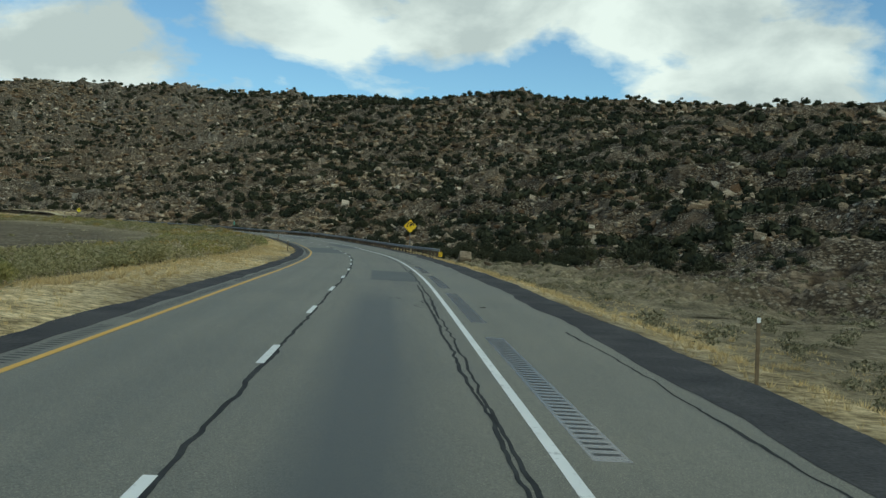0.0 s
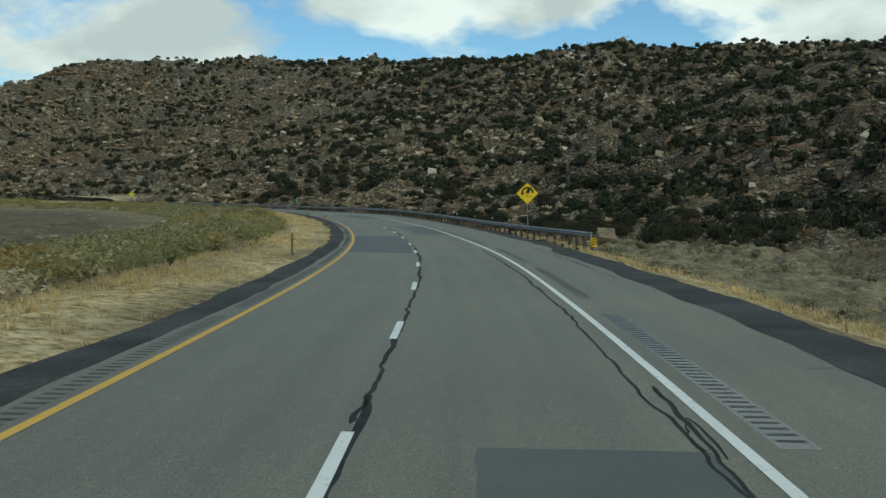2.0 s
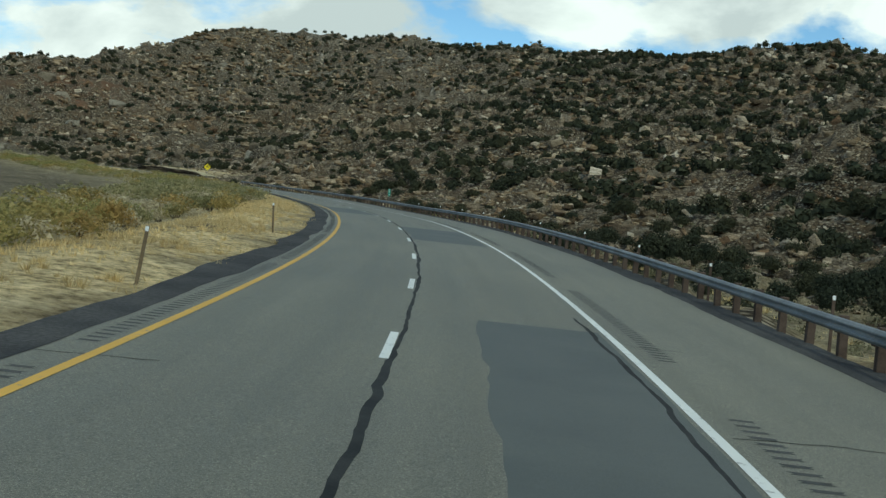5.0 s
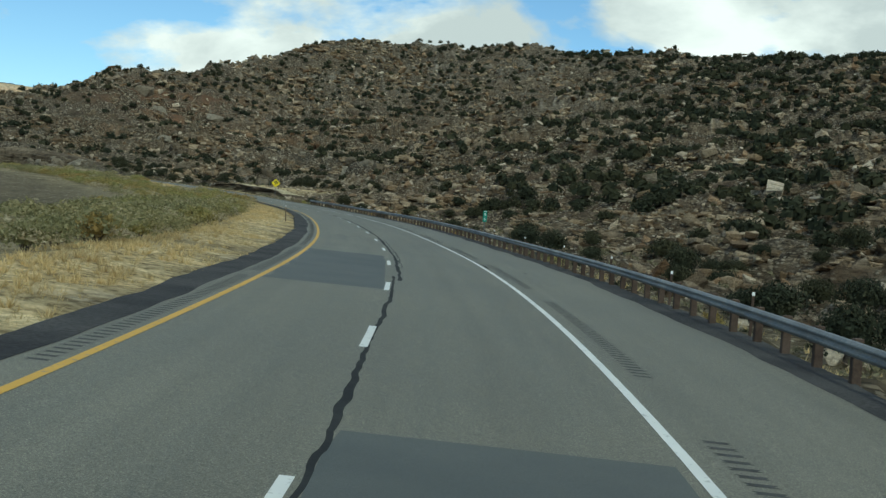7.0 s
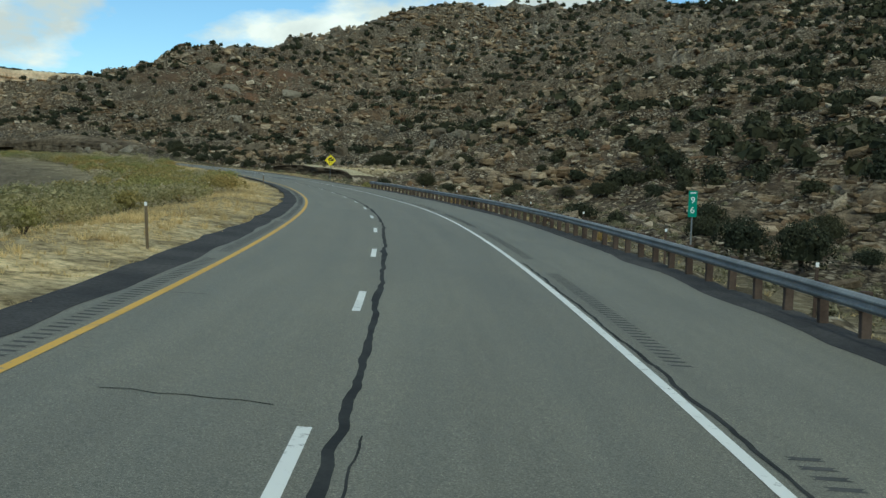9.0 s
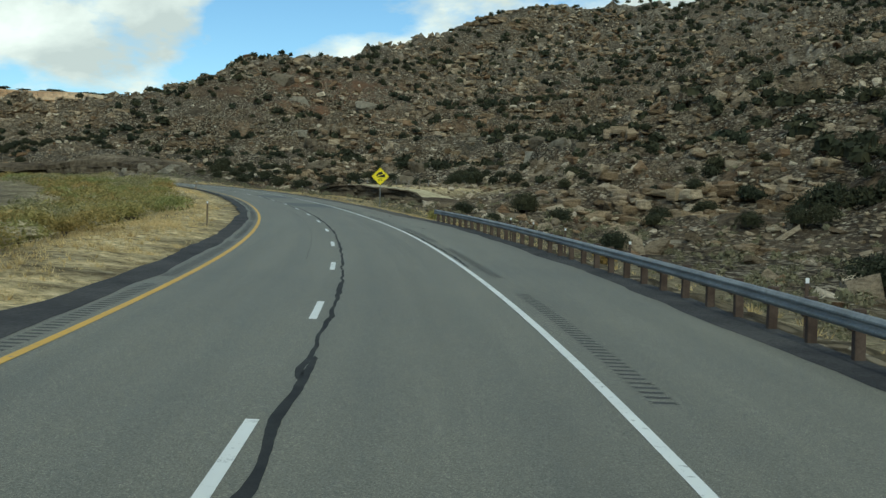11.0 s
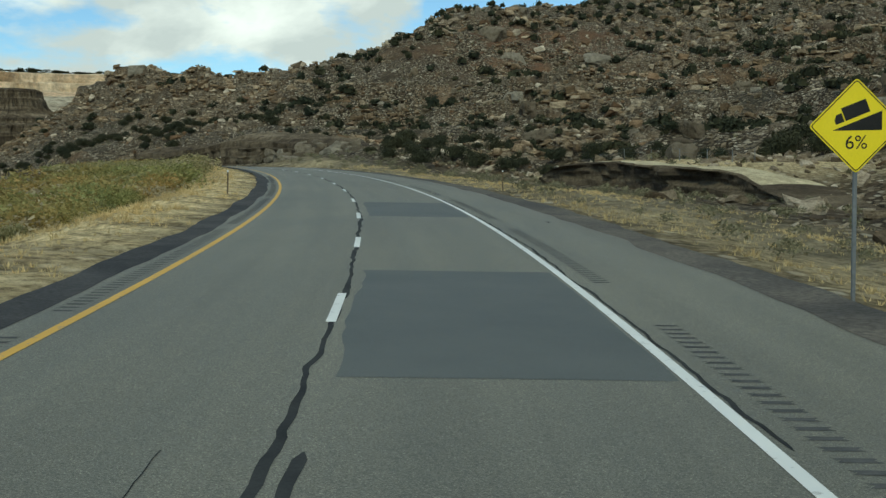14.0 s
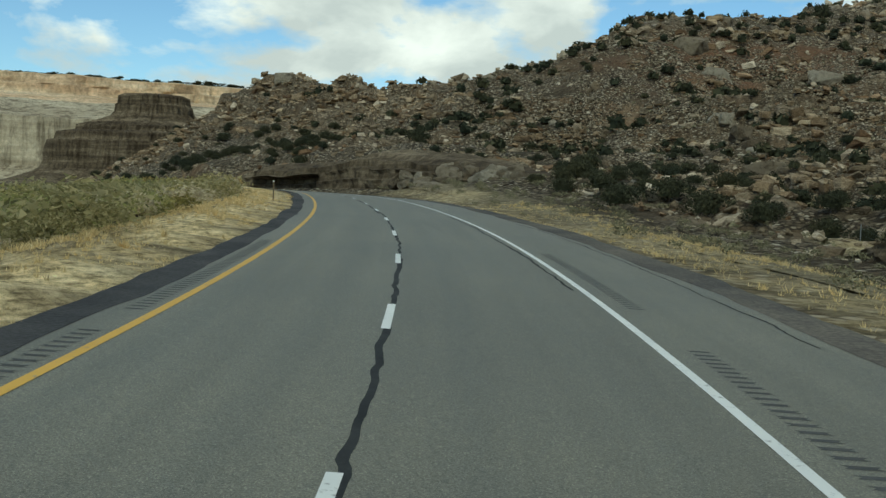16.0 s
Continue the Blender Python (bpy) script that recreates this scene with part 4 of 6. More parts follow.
# ---- guardrail ----
def rail_d(s):
    return 8.75 + 1.9 * (1 - step(104, 142, np.asarray(s, float)))


def ground_z(x, y):
    return float(land(np.array([x]), np.array([y]))[0][0])


RAIL0, RAIL1 = 109.0, 356.5
guardrail = new("guardrail")
guardrail.location = on_road(RAIL0, rail_d(RAIL0))
tagged(guardrail, "weathered galvanised steel guardrail on timber posts beside the shoulder", "guardrail")
RAIL_H = 0.8
_prof = [(0.0, 0.0), (0.035, 0.015), (0.08, 0.065), (0.08, 0.095), (0.03, 0.135), (0.03, 0.165), (0.08, 0.205), (0.08, 0.235), (0.035, 0.285), (0.0, 0.3)]


def rail_piece(s0, s1):
    s = np.linspace(s0, s1, 4)
    front = [on_road(s, rail_d(s) - 0.16 - o, RAIL_H - 0.3 + z) for o, z in _prof]
    back = [on_road(s, rail_d(s) - 0.156 - o, RAIL_H - 0.3 + z) for o, z in _prof]
    cols = front + back[::-1] + [front[0]]
    V = np.stack(cols, 1)
    n, k = V.shape[:2]
    idx = np.arange(n * k).reshape(n, k)
    F = np.stack([idx[:-1, :-1], idx[1:, :-1], idx[1:, 1:], idx[:-1, 1:]], -1).reshape(-1, 4)
    V = V.reshape(-1, 3) - np.array(guardrail.location)
    part_mesh("rail", mesh_arrays("rail", V, F, M_GALV), guardrail)


_s = RAIL0
while _s < RAIL1 - 0.1:
    rail_piece(_s, min(_s + 3.83, RAIL1))
    _s += 3.8
_bm = bmesh.new()
box(_bm, -0.08, 0.10, -0.075, 0.075, -0.5, RAIL_H + 0.02, 0.012)
POST = bm_mesh("post", _bm, M_WOODPOST)
_bm = bmesh.new()
box(_bm, -0.16, -0.07, -0.07, 0.07, RAIL_H - 0.33, RAIL_H - 0.01, 0.01)
BLOCK = bm_mesh("blockout", _bm, M_WOODPOST)
for s0 in np.arange(RAIL0 + 0.4, RAIL1, 1.83):
    p = on_road(s0, rail_d(s0)) - np.array(guardrail.location)
    h = math.degrees(np.interp(s0, RS, RH))
    for me in (POST, BLOCK):
        ob = new(me.name.split(".")[0], me)
        ob.parent = guardrail
        ob.matrix_local = pose(*p, rng.uniform(-1.5, 1.5), rng.uniform(-1.5, 1.5), h)
# rounded ends
for s0 in (RAIL0, RAIL1):
    bm = bmesh.new()
    bmesh.ops.create_cone(bm, segments=16, radius1=0.16, radius2=0.16, depth=0.3, cap_ends=True)
    bmesh.ops.scale(bm, vec=(0.55, 1.0, 1.0), verts=bm.verts)
    end = part("end_piece", bm, M_GALV, guardrail)
    p = on_road(s0, rail_d(s0) - 0.2) - np.array(guardrail.location)
    end.matrix_local = pose(p[0], p[1], p[2] + RAIL_H - 0.15, 0, 0, math.degrees(np.interp(s0, RS, RH)))


# ---- signs and posts ----
def polygon(bm, pts, y0, y1):
    """A flat plate from outline points (x, z) between y0 and y1."""
    a = [bm.verts.new((x, y0, z)) for x, z in pts]
    b = [bm.verts.new((x, y1, z)) for x, z in pts]
    bm.faces.new(a)
    bm.faces.new(b[::-1])
    for i in range(len(pts)):
        j = (i + 1) % len(pts)
        bm.faces.new((a[j], a[i], b[i], b[j]))


def diamond(r, round_r=0.06):
    out = []
    for k in range(4):
        a = k * math.pi / 2
        c = r - round_r * 1.4142
        for q in (-45, -15, 15, 45):
            t = a + radians(q)
            out.append((c * math.cos(a) + round_r * math.cos(t), c * math.sin(a) + round_r * math.sin(t)))
    return out


def text_part(body, size, x, z, y, mat, parent, name="lettering"):
    cu = bpy.data.curves.new(name, "FONT")
    cu.body = body
    cu.size = size
    cu.align_x, cu.align_y = "CENTER", "CENTER"
    cu.extrude = 0.001
    cu.materials.append(mat)
    ob = new(name, cu)
    ob.parent = parent
    ob.matrix_local = pose(x, y, z, 90, 0, 0)
    return ob


def sign_post(thing, height, mat, w=0.035):
    bm = bmesh.new()
    box(bm, -w, w, 0.0, 2 * w * 0.8, -0.6, height, 0.008)
    part("post", bm, mat, thing)


def plate(name, bm, mat, thing, y):
    ob = part(name, bm, mat, thing)
    return ob


def frame_ring(bm, r0, r1, y0, y1):
    a, b = diamond(r0, 0.05), diamond(r1, 0.04)
    n = len(a)
    va = [bm.verts.new((x, y0, z)) for x, z in a]
    vb = [bm.verts.new((x, y0, z)) for x, z in b]
    for i in range(n):
        j = (i + 1) % n
        bm.faces.new((va[i], va[j], vb[j], vb[i]))


def place(thing, s, d, yaw_off=0.0):
    p = on_road(s, d)
    z = ground_z(p[0], p[1])
    thing.matrix_world = pose(p[0], p[1], z, 0, 0, math.degrees(np.interp(s, RS, RH)) + yaw_off)


def sign_foot(s, d):
    p = on_road(s, d)
    return ground_z(p[0], p[1])


def arc_arrow(bm, y, cx, cz, r, w, a0, a1):
    n = 20
    prev = None
    for k in range(n + 1):
        a = radians(a0 + (a1 - a0) * k / n)
        q = [bm.verts.new((cx + (r + e) * math.cos(a), y, cz + (r + e) * math.sin(a))) for e in (-w, w)]
        if prev:
            bm.faces.new((prev[0], prev[1], q[1], q[0]))
        prev = q
    a = radians(a1)
    ex, ez = cx + r * math.cos(a), cz + r * math.sin(a)
    tx, tz = -math.sin(a), math.cos(a)
    nx, nz = math.cos(a), math.sin(a)
    v = [bm.verts.new((ex + nx * 0.15, y, ez + nz * 0.15)), bm.verts.new((ex + tx * 0.22, y, ez + tz * 0.22)), bm.verts.new((ex - nx * 0.15, y, ez - nz * 0.15))]
    bm.faces.new(v)


def quad(bm, y, pts):
    bm.faces.new([bm.verts.new((x, y, z)) for x, z in pts])


def turned(pts, cx, cz, deg):
    c, s = math.cos(radians(deg)), math.sin(radians(deg))
    return [(cx + x * c - z * s, cz + x * s + z * c) for x, z in pts]


def warning_sign(label, centre, r, post_mat, sheet):
    thing = new("warning_sign")
    tagged(thing, label, "road sign", "warning signs beside the road")
    sign_post(thing, centre, post_mat)
    bm = bmesh.new()
    polygon(bm, diamond(r), -0.004, 0.0)
    p = plate("sign_plate", bm, sheet, thing, 0)
    p.location = (0, -0.006, centre)
    bm = bmesh.new()
    frame_ring(bm, r - 0.03, r - 0.055, 0, 0)
    b = part("border", bm, M_SIGNK, p)
    b.location = (0, -0.007, 0)
    return thing, p


ROLL, _p = warning_sign("yellow diamond sign with a tipping truck under a curved arrow", 1.95 - sign_foot(128.5, 10.0), 0.86, M_GALV, M_SIGNY)
_bm = bmesh.new()
arc_arrow(_bm, 0, 0.02, 0.04, 0.4, 0.068, -4, 178)
part("arrow", _bm, M_SIGNK, _p, "black curved arrow").location = (0, -0.007, 0)
_bm = bmesh.new()
quad(_bm, 0, turned([(-0.13, -0.17), (0.13, -0.17), (0.13, 0.17), (-0.13, 0.17)], 0.07, 0.17, -32))
for _q in (-0.1, 0.1):
    quad(_bm, 0, turned([(_q - 0.035, -0.29), (_q + 0.035, -0.29), (_q + 0.035, -0.2), (_q - 0.035, -0.2)], 0.07, 0.17, -32))
part("truck_symbol", _bm, M_SIGNK, _p, "black truck symbol").location = (0, -0.007, 0)
_bm = bmesh.new()
quad(_bm, 0, [(-0.36, -0.215), (0.38, -0.265), (0.38, -0.235), (-0.36, -0.185)])
part("ground_bar", _bm, M_SIGNK, _p).location = (0, -0.007, 0)
place(ROLL, 128.5, 10.0, -3)

GRADE, _p = warning_sign("yellow diamond sign with a truck on a slope and six percent", 3.3 - sign_foot(382.0, 9.0), 0.84, M_GALV, M_SIGNY2)
_bm = bmesh.new()
quad(_bm, 0, [(-0.42, -0.08), (0.45, -0.08), (0.45, 0.26)])
quad(_bm, 0, turned([(-0.2, 0.06), (0.26, 0.06), (0.26, 0.3), (-0.2, 0.3)], 0.02, 0.1, 21))
quad(_bm, 0, turned([(-0.38, 0.06), (-0.22, 0.06), (-0.22, 0.22), (-0.32, 0.22), (-0.38, 0.14)], 0.02, 0.1, 21))
part("truck_symbol", _bm, M_SIGNK, _p, "black truck and slope symbol").location = (0, -0.007, 0)
text_part("6%", 0.34, 0.0, -0.3, -0.007, M_SIGNK, _p)
place(GRADE, 382.0, 9.0, -3)

MILE = new("mile_marker")
tagged(MILE, "narrow green milepost sign with white numerals behind the guardrail", "mile marker")
_mz = 0.89 - sign_foot(272.5, 12.2) - 1.51
sign_post(MILE, 2.0 + _mz, M_GALV, 0.028)
_bm = bmesh.new()
polygon(_bm, [(-0.17, 1.0), (0.17, 1.0), (0.17, 2.02), (-0.17, 2.02)], -0.008, -0.003)
_p = part("sign_plate", _bm, M_SIGNG, MILE)
_p.location.z = _mz
_bm = bmesh.new()
for _k in range(4):
    quad(_bm, -0.01, [(-0.1 + 0.055 * _k, 1.9), (-0.06 + 0.055 * _k, 1.9), (-0.06 + 0.055 * _k, 1.96), (-0.1 + 0.055 * _k, 1.96)])
part("small_print", _bm, M_SIGNW, _p)
text_part("9", 0.36, 0, 1.64, -0.011, M_SIGNW, _p)
text_part("6", 0.36, 0, 1.26, -0.011, M_SIGNW, _p)
place(MILE, 272.5, 12.2, -4)

# black and yellow marker at the rail's end
OBJ = new("object_marker")
tagged(OBJ, "black and yellow striped marker panel at the guardrail end", "object marker")
sign_post(OBJ, 0.75, M_GALV, 0.025)
_bm = bmesh.new()
polygon(_bm, [(-0.2, 0.3), (0.2, 0.3), (0.2, 0.78), (-0.2, 0.78)], -0.012, -0.004)
_p = part("sign_plate", _bm, M_SIGNY, OBJ)
for _k in range(3):
    _bm = bmesh.new()
    quad(_bm, -0.014, [(-0.2, 0.32 + 0.16 * _k), (0.2, 0.46 + 0.11 * _k), (0.2, 0.53 + 0.11 * _k), (-0.2, 0.40 + 0.15 * _k)])
    part("stripe", _bm, M_SIGNK, _p)
place(OBJ, RAIL0 - 0.6, rail_d(RAIL0 - 0.6) - 0.15)


def delineator(label, mat, height, group):
    t = new("delineator_post")
    tagged(t, label, "marker post", group)
    bm = bmesh.new()
    box(bm, -0.04, 0.04, 0, 0.02, -0.3, height, 0.006)
    part("post", bm, mat, t)
    bm = bmesh.new()
    box(bm, -0.038, 0.038, -0.006, -0.002, height - 0.11, height - 0.01, 0.001)
    part("reflector", bm, M_SIGNW, t)
    return t


D_LEFT = delineator("thin brown marker post with a white reflector in dry grass", M_BROWN, 1.25, "marker posts along the inner verge")
first = True
for s0, d0 in [(96, -5.6), (148, -5.4), (171, -5.8), (259.5, -5.7), (336.5, -5.7), (413.5, -5.7), (478, -5.9)]:
    ob = D_LEFT if first else copy_thing(D_LEFT, pose(0, 0, 0))
    first = False
    place(ob, s0, d0, rng.uniform(-8, 8))
    ob.matrix_world = ob.matrix_world @ pose(0, 0, 0, rng.uniform(-3, 3), 8 if s0 == 148 else rng.uniform(-3, 3), 0)
D_RIGHT = delineator("slim grey marker post with a white reflector behind the guardrail", M_WOODPOST, 1.05, "marker posts behind the guardrail")
first = True
for s0 in [133, 141, 150, 160, 170, 181, 193, 205, 213, 222, 232, 243, 254, 266, 279, 292, 305, 318, 327, 333, 338]:
    ob = D_RIGHT if first else copy_thing(D_RIGHT, pose(0, 0, 0))
    first = False
    place(ob, s0, 9.35, rng.uniform(-8, 8))
D_BROWN = copy_thing(D_LEFT, pose(0, 0, 0))
place(D_BROWN, 16.2, 9.0, 4)
for ob in (D_BROWN, copy_thing(D_LEFT, pose(0, 0, 0))):
    tagged(ob, "thin brown marker post at the gravel edge", "marker post", "marker posts along the outer verge")
place(ob, 425, 9.6, 3)


# scraps of tyre and stones on the outer shoulder
_bm = bmesh.new()
box(_bm, -0.16, 0.16, -0.05, 0.05, 0, 0.03, 0.012)
for _v in _bm.verts:
    _v.co.z += 0.05 * abs(_v.co.x) * 2
SCRAP = bm_mesh("tyre_scrap", _bm, M_SIGNK)
for s0, d0 in [(60, 6.2), (61.5, 6.6), (109, 5.9), (221, 5.6), (336, 6.6), (341, 7.2), (344, 5.7), (350, 6.9), (362, 6.3), (398, 6.2), (31, 5.2), (47, 6.4)]:
    ob = new("tyre_scrap", SCRAP)
    ob.matrix_world = pose(*on_road(s0, d0, 0.0), 0, 0, rng.uniform(0, 360)) @ Matrix.Scale(rng.uniform(0.3, 0.7), 4)
    tagged(ob, "small black scrap of tyre rubber on the shoulder", "debris", "scraps on the shoulder")

# a wire fence on the grassy terrace past the wash
FENCE = new("wire_fence")
tagged(FENCE, "low wire fence with thin steel posts on pale grass", "fence")
_fp = []
for s0 in np.arange(441, 480, 4.2):
    p = on_road(s0, 33 + 1.5 * math.sin(s0 * 0.13))
    p[2] = ground_z(p[0], p[1])
    _fp.append(p)
    bm = bmesh.new()
    box(bm, -0.025, 0.025, -0.025, 0.025, -0.2, 1.1, 0.005)
    ob = part("post", bm, M_GALV, FENCE)
    ob.location = p
for hgt in (0.45, 0.8, 1.15):
    bm = bmesh.new()
    for a, b in zip(_fp[:-1], _fp[1:]):
        q = [bm.verts.new((*c[:2], c[2] + hgt + o)) for c, o in ((a, -0.004), (b, -0.004), (b, 0.004), (a, 0.004))]
        bm.faces.new(q)
    part("wire", bm, M_GALV, FENCE)

# ---- rocks, shrubs and grass ----
def cube_sphere(k):
    """Unit directions on a cube cut k times along each edge, and its triangles."""
    g = np.linspace(-1, 1, k + 1)
    ids, V, F = {}, [], []

    def vert(p):
        key = tuple(np.round(p, 5))
        if key not in ids:
            ids[key] = len(V)
            V.append(p)
        return ids[key]

    for ax in range(3):
        for sg in (-1, 1):
            for i in range(k):
                for j in range(k):
                    c = []
                    for di, dj in ((0, 0), (1, 0), (1, 1), (0, 1)):
                        p = np.zeros(3)
                        p[ax], p[(ax + 1) % 3], p[(ax + 2) % 3] = sg, g[i + di], g[j + dj]
                        c.append(vert(p))
                    if sg < 0:
                        c.reverse()
                    F += [(c[0], c[1], c[2]), (c[0], c[2], c[3])]
    V = np.array(V)
    return V / np.linalg.norm(V, axis=1)[:, None], np.array(F)


def leaf_ball(seed, lobes, leaves, leaf, tall, spread, spiky=0.0, core=0.0):
    """A rounded shrub of lobes covered in small leaf clumps, with gaps and an uneven outline."""
    r = np.random.RandomState(seed)
    V, F = [], []
    cen, rad = [], []
    for k in range(lobes):
        a = 2.4 * k + r.uniform(-0.5, 0.5)
        q = spread * math.sqrt((k + 0.3) / lobes)
        cen.append(np.array([q * math.cos(a), q * math.sin(a), tall * (0.62 - 0.42 * (q / max(spread, 0.01)) ** 2 * r.uniform(0.5, 1.1)) + 0.06]))
        rad.append(r.uniform(0.36, 0.56))
    if core:
        D, CF = cube_sphere(1)
        V += list(D * np.array([spread + 0.3, spread + 0.3, 0.42 * tall]) * core + np.array([0, 0, 0.45 * tall]))
        F += [tuple(f) for f in CF]
    for c, rd in zip(cen, rad):
        for _ in range(leaves // lobes):
            n = r.normal(size=3)
            n /= np.linalg.norm(n)
            if n[2] < -0.45:
                n[2] *= -0.7
            p = c + n * rd * np.array([1, 1, 0.9]) * r.uniform(0.72, 1.14)
            p[2] = max(p[2], 0.02)
            t = r.normal(size=3)
            t -= t.dot(n) * n * 0.6
            t /= np.linalg.norm(t)
            t[2] += spiky
            b = np.cross(n, t) + r.normal(size=3) * 0.25
            sz = leaf * r.uniform(0.6, 1.4)
            i = len(V)
            V += [p - t * sz * 0.5 + b * sz * 0.45, p - t * sz * 0.4 - b * sz * 0.5, p + t * sz * 0.9 + n * sz * 0.25]
            F.append((i, i + 1, i + 2))
    return np.array(V), np.array(F)


def tuft(seed, blades, height, spread):
    r = np.random.RandomState(seed)
    V, F = [], []
    for _ in range(blades):
        a = r.uniform(0, 2 * math.pi)
        h = height * r.uniform(0.6, 1.3)
        o = spread * r.uniform(0.3, 1.0)
        w = np.array([-math.sin(a), math.cos(a), 0]) * r.uniform(0.012, 0.03)
        f = np.array([math.cos(a), math.sin(a), 0]) * o * 0.35
        i = len(V)
        V += [f - w, f + w, f * 2.8 + np.array([0, 0, h])]
        F.append((i, i + 1, i + 2))
    return np.array(V), np.array(F)


def scatter(variants, P, S, rot, tilt=0.0, seed=0):
    """All copies as one pair of arrays. S is n x 3 scales."""
    r = np.random.RandomState(seed)
    which = r.randint(len(variants), size=len(P))
    Vs, Fs, base = [], [], 0
    for k, (V, F) in enumerate(variants):
        m = np.where(which == k)[0]
        if not len(m):
            continue
        W = V[None] * S[m][:, None, :]
        if tilt:
            tx, ty = r.normal(0, tilt, len(m)), r.normal(0, tilt, len(m))
            z = W[:, :, 2] + W[:, :, 0] * tx[:, None] + W[:, :, 1] * ty[:, None]
            W = np.stack([W[:, :, 0] - tx[:, None] * W[:, :, 2], W[:, :, 1] - ty[:, None] * W[:, :, 2], z], -1)
        c, s = np.cos(rot[m])[:, None], np.sin(rot[m])[:, None]
        X = W[:, :, 0] * c - W[:, :, 1] * s
        Y = W[:, :, 0] * s + W[:, :, 1] * c
        W = np.stack([X, Y, W[:, :, 2]], -1) + P[m][:, None, :]
        Vs.append(W.reshape(-1, 3))
        Fs.append((F[None] + (np.arange(len(m)) * len(V))[:, None, None]).reshape(-1, 3) + base)
        base += len(m) * len(V)
    return np.concatenate(Vs), np.concatenate(Fs)


def stuff(name, arrays, mat, label, category, smooth=False):
    ob = new(name, mesh_arrays(name, *arrays, mat, smooth))
    return tagged(ob, label, category, kind="stuff")


def hill_points(n, seed, dmin=22, box_=(-520, 165, 150, 830), cut=11.5):
    r = np.random.RandomState(seed)
    x, y = r.uniform(box_[0], box_[1], n), r.uniform(box_[2], box_[3], n)
    s, d = road_sd(x, y)
    k = ((d > dmin) | ((s > 208) & (s < 426) & (d > 18) & (dmin < 30)) | ((s > 535) & (d > cut))) & ~((s > 530) & (s < 668) & (d < cut_foot(s) + 9)) & (d < 420) & (s > 60) & (s < 800)
    return x[k], y[k], s[k], d[k], r


def slope_at(x, y):
    z0 = land(x, y)[0]
    e = 1.6
    zs = land(x, y, fine=False)[0]
    zx = land(x + e, y, fine=False)[0]
    zy = land(x, y + e, fine=False)[0]
    return z0, np.hypot(zx - zs, zy - zs) / e


def broken_stone(seed, flat, n=11, worn=0.0):
    """An angular block: the hull of jittered corners and a few more points, sunk a little below its foot."""
    r = np.random.RandomState(seed)
    corner = np.array([(a, b, c) for a in (-1, 1) for b in (-1, 1) for c in (-1, 1)], float) * 0.8
    corner += r.normal(0, 0.2, corner.shape)
    more = r.normal(size=(n, 3))
    more = more / np.linalg.norm(more, axis=1)[:, None] * r.uniform(0.85, 1.2, (n, 1))
    bm = bmesh.new()
    for p in np.concatenate([corner, more]):
        bm.verts.new(p * (1, 0.8, flat))
    hull = bmesh.ops.convex_hull(bm, input=bm.verts)
    bmesh.ops.delete(bm, geom=[g for g in hull["geom_interior"] if isinstance(g, bmesh.types.BMVert)], context="VERTS")
    if worn:
        bmesh.ops.bevel(bm, geom=list(bm.edges), offset=worn, segments=1, affect="EDGES")
        bmesh.ops.triangulate(bm, faces=list(bm.faces))
        bmesh.ops.subdivide_edges(bm, edges=[e for e in bm.edges if e.calc_length() > 0.3], cuts=2, use_grid_fill=True)
        for v in bm.verts:
            v.co *= 1 + 0.16 * noise.fractal(v.co * 1.7 + Vector((seed, 0, 0)), 0.9, 2.2, 4) + 0.05 * noise.noise(Vector((seed, 0, v.co.z * 7)))
    bmesh.ops.triangulate(bm, faces=list(bm.faces))
    bm.verts.index_update()
    V, F = np.array([v.co for v in bm.verts]), np.array([[v.index for v in f.verts] for f in bm.faces])
    bm.free()
    V[:, 2] -= V[:, 2].min() * 0.6
    return V * 0.9, F


ROCKS = [broken_stone(k, f, 9) for k, f in enumerate([0.75, 0.6, 0.55, 0.8, 0.5, 0.65, 0.45, 0.7, 0.6, 0.5])]
SLABS = [broken_stone(20 + k, f, 8) for k, f in enumerate([0.3, 0.38, 0.45, 0.28, 0.5])]
FAR_ROCKS = [broken_stone(85 + k, f, 3) for k, f in enumerate([0.75, 0.55, 0.65, 0.5])]
BLOCKS = [broken_stone(80 + k, f, 6) for k, f in enumerate([0.75, 0.55, 0.65, 0.5, 0.8, 0.6])]
FAR_SLABS = [broken_stone(90 + k, f, 3) for k, f in enumerate([0.35, 0.45, 0.3, 0.5])]
RUBBLE = [broken_stone(40 + k, f, 2) for k, f in enumerate([0.7, 0.5, 0.6, 0.8, 0.4, 0.55])]


def contour(x, y):
    """The direction along the slope."""
    e = 4.0
    z0 = land(x, y, fine=False)[0]
    return np.arctan2(land(x, y + e, fine=False)[0] - z0, land(x + e, y, fine=False)[0] - z0) + math.pi / 2


# loose blocks, thicker where the slope breaks
x, y, s, d, r = hill_points(250000, 101)
z, sl = slope_at(x, y)
clump = fbm(x, y, 24, 3, 15)
keep = r.rand(len(x)) < np.clip(0.02 + 0.3 * sl + 0.7 * clump + 0.55 * (crag_share(x, y) - 0.3), 0.012, 0.9) * np.where(d < 40, 0.9 * (1 - step(426, 438, s) * (1 - step(470, 480, s))), 1.0) * 0.8
x, y, z, sl, d = x[keep], y[keep], z[keep], sl[keep], d[keep]
size = (0.33 + 0.4 * r.pareto(2.0, len(x)).clip(0, 3.4)) * (0.68 + 0.32 * step(50, 130, d))
S = size[:, None] * np.stack([r.uniform(0.8, 1.5, len(x)), r.uniform(0.7, 1.2, len(x)), r.uniform(0.45, 1.1, len(x))], 1)
